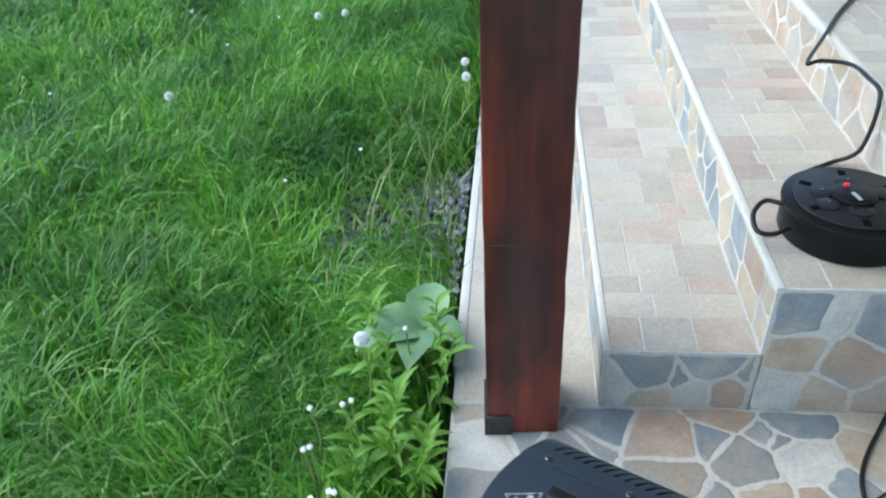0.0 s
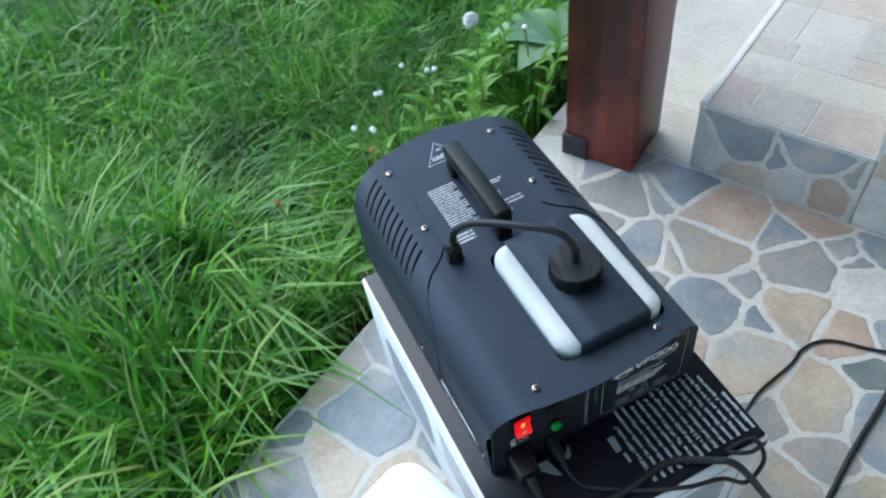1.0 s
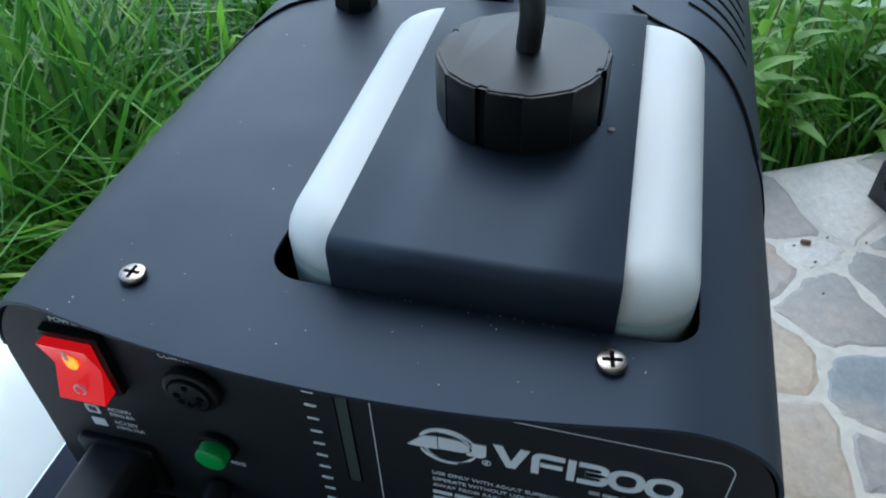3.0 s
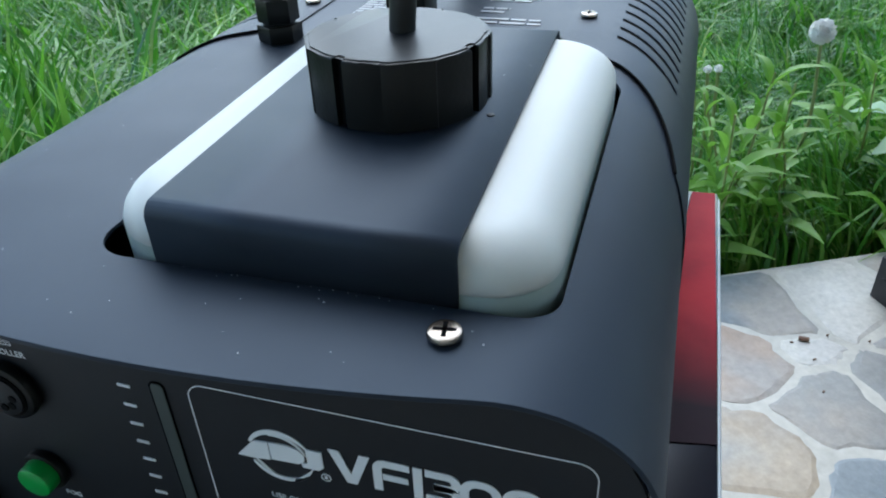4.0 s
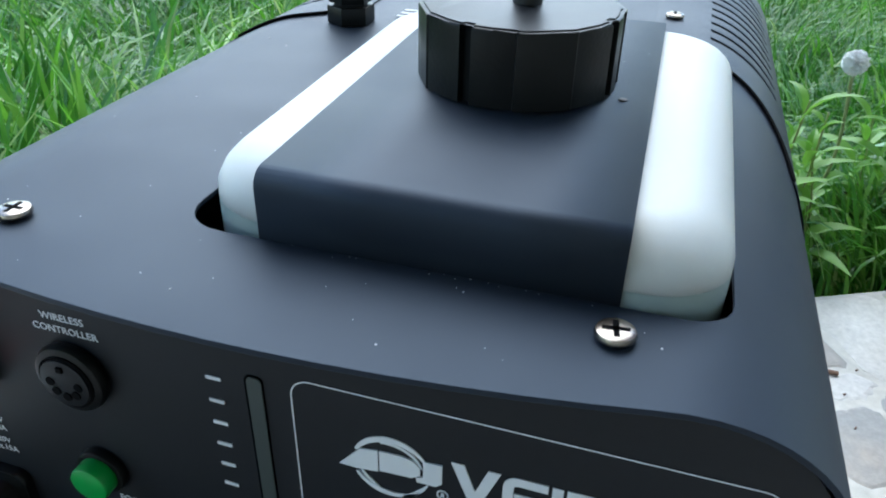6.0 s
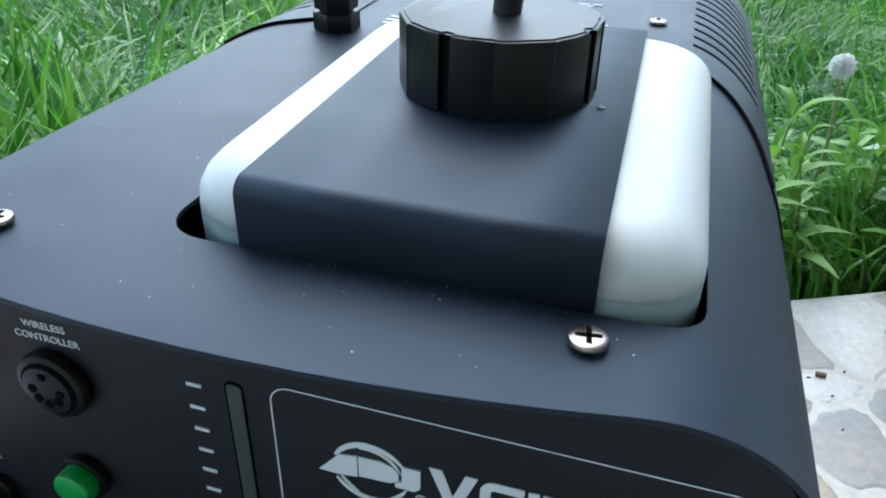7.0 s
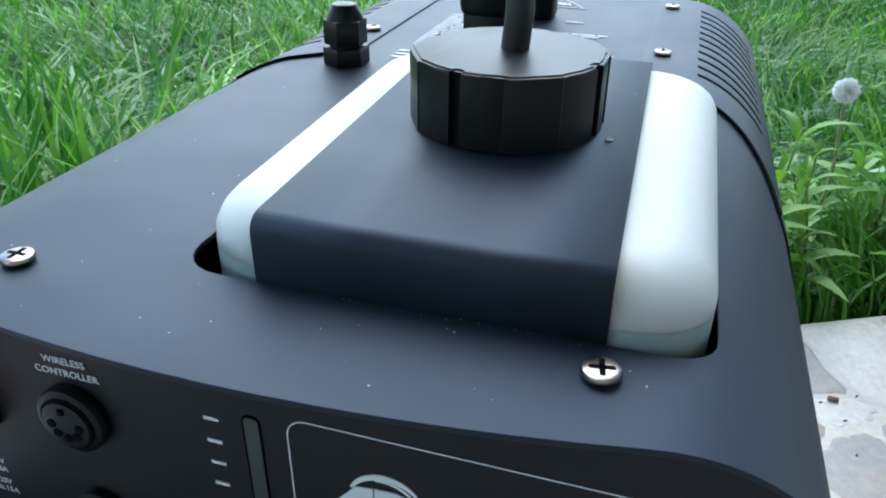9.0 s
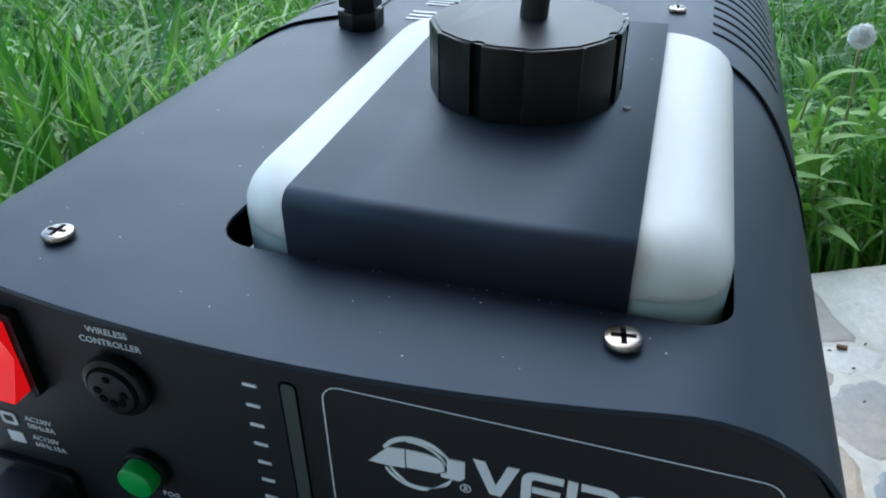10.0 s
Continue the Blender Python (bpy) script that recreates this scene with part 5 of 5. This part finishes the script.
def flagging(seeds, domain, m, gap, parent, seed):
    """Irregular flagstones: a cell round every seed (x, y, kind), with joints between."""
    rnd = random.Random(seed)
    for x, y, kind, *size in seeds:
        cell = list(domain)
        r = size[0] if size else 0.05
        for qx, qy, _, *other in seeds:
            if (qx, qy) != (x, y) and abs(qx - x) < 0.5 and abs(qy - y) < 0.5 and cell:
                cell = clip_cell(cell, (x, y), (qx, qy), 0.85 * (r * r - (other[0] if other else 0.05) ** 2))
        cell = shrink(cell, gap * rnd.uniform(0.6, 1.35)) if len(cell) > 2 else []
        if len(cell) > 2:
            stone_piece(soften(cell, rnd), m, 0.006, STONES[kind], parent, rnd)


def fill_seeds(seeds, x0, x1, y0, y1, space, seed, kinds="bgttppcgtycb"):
    rnd = random.Random(seed)
    out, misses = list(seeds), 0
    while misses < 500:
        x, y = rnd.uniform(x0, x1), rnd.uniform(y0, y1)
        if all(math.hypot(x - a, y - b) > space * rnd.uniform(0.75, 1.35) for a, b, *_ in out):
            out.append((x, y, rnd.choice(kinds)))
            misses = 0
        else:
            misses += 1
    return out


# stones of the floor to the right of the carton, beside the steps, and to its left along the lawn
EAST = [(0.249, 0.582, "b", 0.040), (0.324, 0.618, "c", 0.055), (0.377, 0.571, "b", 0.027), (0.370, 0.488, "g", 0.058), (0.302, 0.452, "g", 0.050), (0.329, 0.358, "b", 0.053), (0.229, 0.503, "p", 0.032), (0.242, 0.376, "t", 0.027), (0.251, 0.289, "t", 0.043), (0.266, 0.175, "p", 0.053), (0.352, 0.206, "b", 0.062), (0.304, 0.293, "g", 0.023), (0.373, 0.314, "t", 0.030), (0.268, 0.530, "c", 0.016), (0.500, 0.451, "b", 0.057), (0.510, 0.338, "p", 0.069), (0.447, 0.456, "g", 0.016), (0.433, 0.296, "t", 0.067), (0.551, 0.260, "b", 0.032), (0.532, 0.184, "g", 0.057), (0.620, 0.169, "b", 0.014), (0.618, 0.143, "b", 0.014), (0.686, 0.141, "b", 0.050), (0.400, 0.132, "b", 0.026), (0.426, 0.211, "g", 0.016), (0.467, 0.122, "t", 0.054), (0.499, 0.050, "p", 0.041), (0.561, 0.010, "b", 0.033), (0.479, -0.017, "d", 0.022), (0.589, 0.094, "c", 0.048), (0.348, 0.085, "t", 0.059), (0.381, -0.015, "t", 0.060), (0.325, 0.002, "g", 0.016), (0.432, -0.099, "b", 0.061), (0.331, -0.084, "g", 0.030), (0.656, 0.272, "p", 0.068)]
WEST = [(-0.470, 0.262, "d", 0.030), (-0.545, 0.243, "t", 0.044), (-0.377, 0.262, "b", 0.056), (-0.421, 0.202, "p", 0.051), (-0.298, 0.262, "y", 0.040), (-0.220, 0.304, "b", 0.064), (-0.511, 0.158, "b", 0.063), (-0.655, 0.185, "b", 0.041), (-0.683, 0.105, "p", 0.053), (-0.585, 0.116, "c", 0.039), (-0.752, 0.141, "b", 0.038), (-0.787, 0.084, "b", 0.037), (-0.854, 0.071, "b", 0.042), (-0.707, 0.039, "c", 0.061), (-0.537, 0.075, "p", 0.032), (-0.474, 0.052, "t", 0.033), (-0.535, 0.010, "b", 0.055), (-0.819, -0.009, "p", 0.051), (-0.613, -0.024, "b", 0.039), (-0.646, 0.019, "g", 0.017), (-0.461, -0.019, "b", 0.017), (-0.410, -0.015, "c", 0.038), (-0.349, 0.323, "d", 0.018)]
known = [(*to_plan(x, y), k, r) for x, y, k, r in EAST + WEST]
seeds = fill_seeds(known, EDGE_U, 1.05, -1.75, 0.02, 0.10, 3)
flagging(seeds, [(EDGE_U + 0.002, -1.8), (1.1, -1.8), (1.1, -0.001), (EDGE_U + 0.002, -0.001)], PLAN, 0.0034, floor, 4)

# stone faces: the ends of the steps, and the risers that look over the lower tread
FACE = PLAN @ Matrix(((1, 0, 0, 0), (0, 0, -1, 0.0), (0, 1, 0, 0), (0, 0, 0, 1)))
low_face = [(0.085, 0.095, "b", 0.055), (0.205, 0.122, "b", 0.05), (0.150, 0.085, "b", 0.024), (0.03, 0.06, "c", 0.04), (0.10, 0.03, "t", 0.04), (0.19, 0.04, "c", 0.04), (0.245, 0.045, "p", 0.05), (0.275, 0.085, "g", 0.018)]
flagging(low_face, [(0.004, 0.0), (0.288, 0.0), (0.288, STEP_Z[0] - 0.004), (0.004, STEP_Z[0] - 0.004)], FACE, 0.0032, step_low, 5)
mid_face = [(0.345, 0.25, "b", 0.05), (0.40, 0.245, "c", 0.02), (0.52, 0.235, "b", 0.08), (0.355, 0.155, "t", 0.05), (0.47, 0.135, "p", 0.07), (0.34, 0.055, "c", 0.05), (0.42, 0.045, "t", 0.05), (0.54, 0.05, "p", 0.05), (0.57, 0.15, "t", 0.04)]
flagging(mid_face, [(0.294, 0.0), (0.59, 0.0), (0.59, STEP_Z[1] - 0.004), (0.294, STEP_Z[1] - 0.004)], FACE, 0.0032, step_mid, 6)
top_face = fill_seeds([], 0.6, 1.3, 0.0, 0.47, 0.11, 9)
flagging(top_face, [(0.596, 0.0), (1.3, 0.0), (1.3, STEP_Z[2] - 0.004), (0.596, STEP_Z[2] - 0.004)], FACE, 0.0032, step_top, 7)
for k, (u, z0, z1, owner) in enumerate(((STEP_U[0], 0.0, STEP_Z[0], step_low), (STEP_U[1], STEP_Z[0], STEP_Z[1], step_mid), (STEP_U[2], STEP_Z[1], STEP_Z[2], step_top))):
    riser = PLAN @ Matrix(((0, 0, -1, u), (-1, 0, 0, 0), (0, 1, 0, 0), (0, 0, 0, 1)))
    rs = fill_seeds([], -3.0, 0.0, z0 + 0.02, z1 - 0.02, 0.085, 30 + k, "bbgtbgtp" if k < 2 else "tpptgtp")
    flagging(rs, [(-3.0, z0 + 0.002), (-0.002, z0 + 0.002), (-0.002, z1 - 0.012), (-3.0, z1 - 0.012)], riser, 0.003, owner, 40 + k)


def ashlar(u0, u1, v0, v1, z, owner, seed, big=1.0, mats=TILES):
    """Rectangular tiles of mixed sizes in strips across the tread."""
    rnd = random.Random(seed)
    v = v0
    m = PLAN @ Matrix.Translation((0, 0, z))
    while v < v1 - 0.03:
        d = min(big * rnd.choice((0.06, 0.075, 0.10, 0.12, 0.15)), v1 - v)
        u = u0
        while u < u1 - 0.02:
            w = big * rnd.choice((0.065, 0.08, 0.10, 0.13, 0.16))
            if u1 - u - w < 0.05:
                w = u1 - u
            o = [(u + 0.0015, v + 0.0015), (u + w - 0.0015, v + 0.0015), (u + w - 0.0015, v + d - 0.0015), (u + 0.0015, v + d - 0.0015)]
            stone_piece(o, m, 0.005, rnd.choices(mats, (4, 3, 3))[0], owner, rnd, "tile")
            u += w
        v += d


ashlar(EDGE_U + 0.018, -0.002, 0.002, 3.0, 0.0, floor, 51, 1.9, (TILES[0], TILES[0], TILES[1]))
ashlar(STEP_U[0] + 0.012, STEP_U[1] - 0.002, 0.003, 3.0, STEP_Z[0], step_low, 52)
ashlar(STEP_U[1] + 0.012, STEP_U[2] - 0.002, 0.003, 3.0, STEP_Z[1], step_mid, 53)
ashlar(STEP_U[2] + 0.012, STEP_U[2] + 0.62, 0.003, 2.2, STEP_Z[2], step_top, 54)
ashlar(STEP_U[2] + 0.634, 2.598, 0.003, 3.58, STEP_Z[2], step_top, 55, 2.4)


def far_flagging(seeds, domain, m, gap, parent, seed, inside):
    """The flagstones further off, joined into one mesh."""
    rnd = random.Random(seed)
    order = list(STONES)
    verts, faces, mats = [], [], []
    for x, y, kind, *_ in seeds:
        if not inside(x, y):
            continue
        cell = list(domain)
        for qx, qy, *_ in seeds:
            if (qx, qy) != (x, y) and abs(qx - x) < 0.45 and abs(qy - y) < 0.45 and cell:
                cell = clip_cell(cell, (x, y), (qx, qy))
        cell = shrink(cell, gap) if len(cell) > 2 else []
        if len(cell) < 3:
            continue
        o = soften(cell, rnd)
        n, k0 = len(o), len(verts)
        verts += [(px, py, -0.006) for px, py in o] + [(px, py, 0.0004) for px, py in o]
        faces += [tuple(range(k0 + n, k0 + 2 * n))] + [(k0 + i, k0 + (i + 1) % n, k0 + n + (i + 1) % n, k0 + n + i) for i in range(n)]
        mats += [order.index(kind)] * (n + 1)
    me = bpy.data.meshes.new("far_stones")
    me.from_pydata(verts, [], faces)
    for kind in order:
        me.materials.append(STONES[kind])
    me.polygons.foreach_set("material_index", mats)
    ob = new("far_stones", me)
    ob.parent = parent
    ob.matrix_basis = m
    return tagged(ob, kind="stuff")


rest = [(-0.2 + 0.16 * i + 0.05 * math.sin(7.3 * i + 3.1 * j), -2.95 + 0.16 * j + 0.05 * math.sin(5.1 * i * j + 1.7 * i), "bgttpcgtyc"[(3 * i + 7 * j + i * j) % 10]) for i in range(18) for j in range(19)]
rest = [(u, v, k) for u, v, k in rest if (u > 1.12 or v < -1.82) and v < -0.02]
near = [s for s in seeds if s[0] > 0.85 or s[1] < -1.5]
far_flagging(near + rest, [(EDGE_U + 0.002, -2.998), (2.598, -2.998), (2.598, -1.806), (EDGE_U + 0.002, -1.806)], PLAN, 0.004, floor, 61, lambda u, v: v < -1.81)
far_flagging(near + rest, [(1.106, -1.80), (2.598, -1.80), (2.598, -0.001), (1.106, -0.001)], PLAN, 0.004, floor, 62, lambda u, v: u > 1.11 and v >= -1.81)
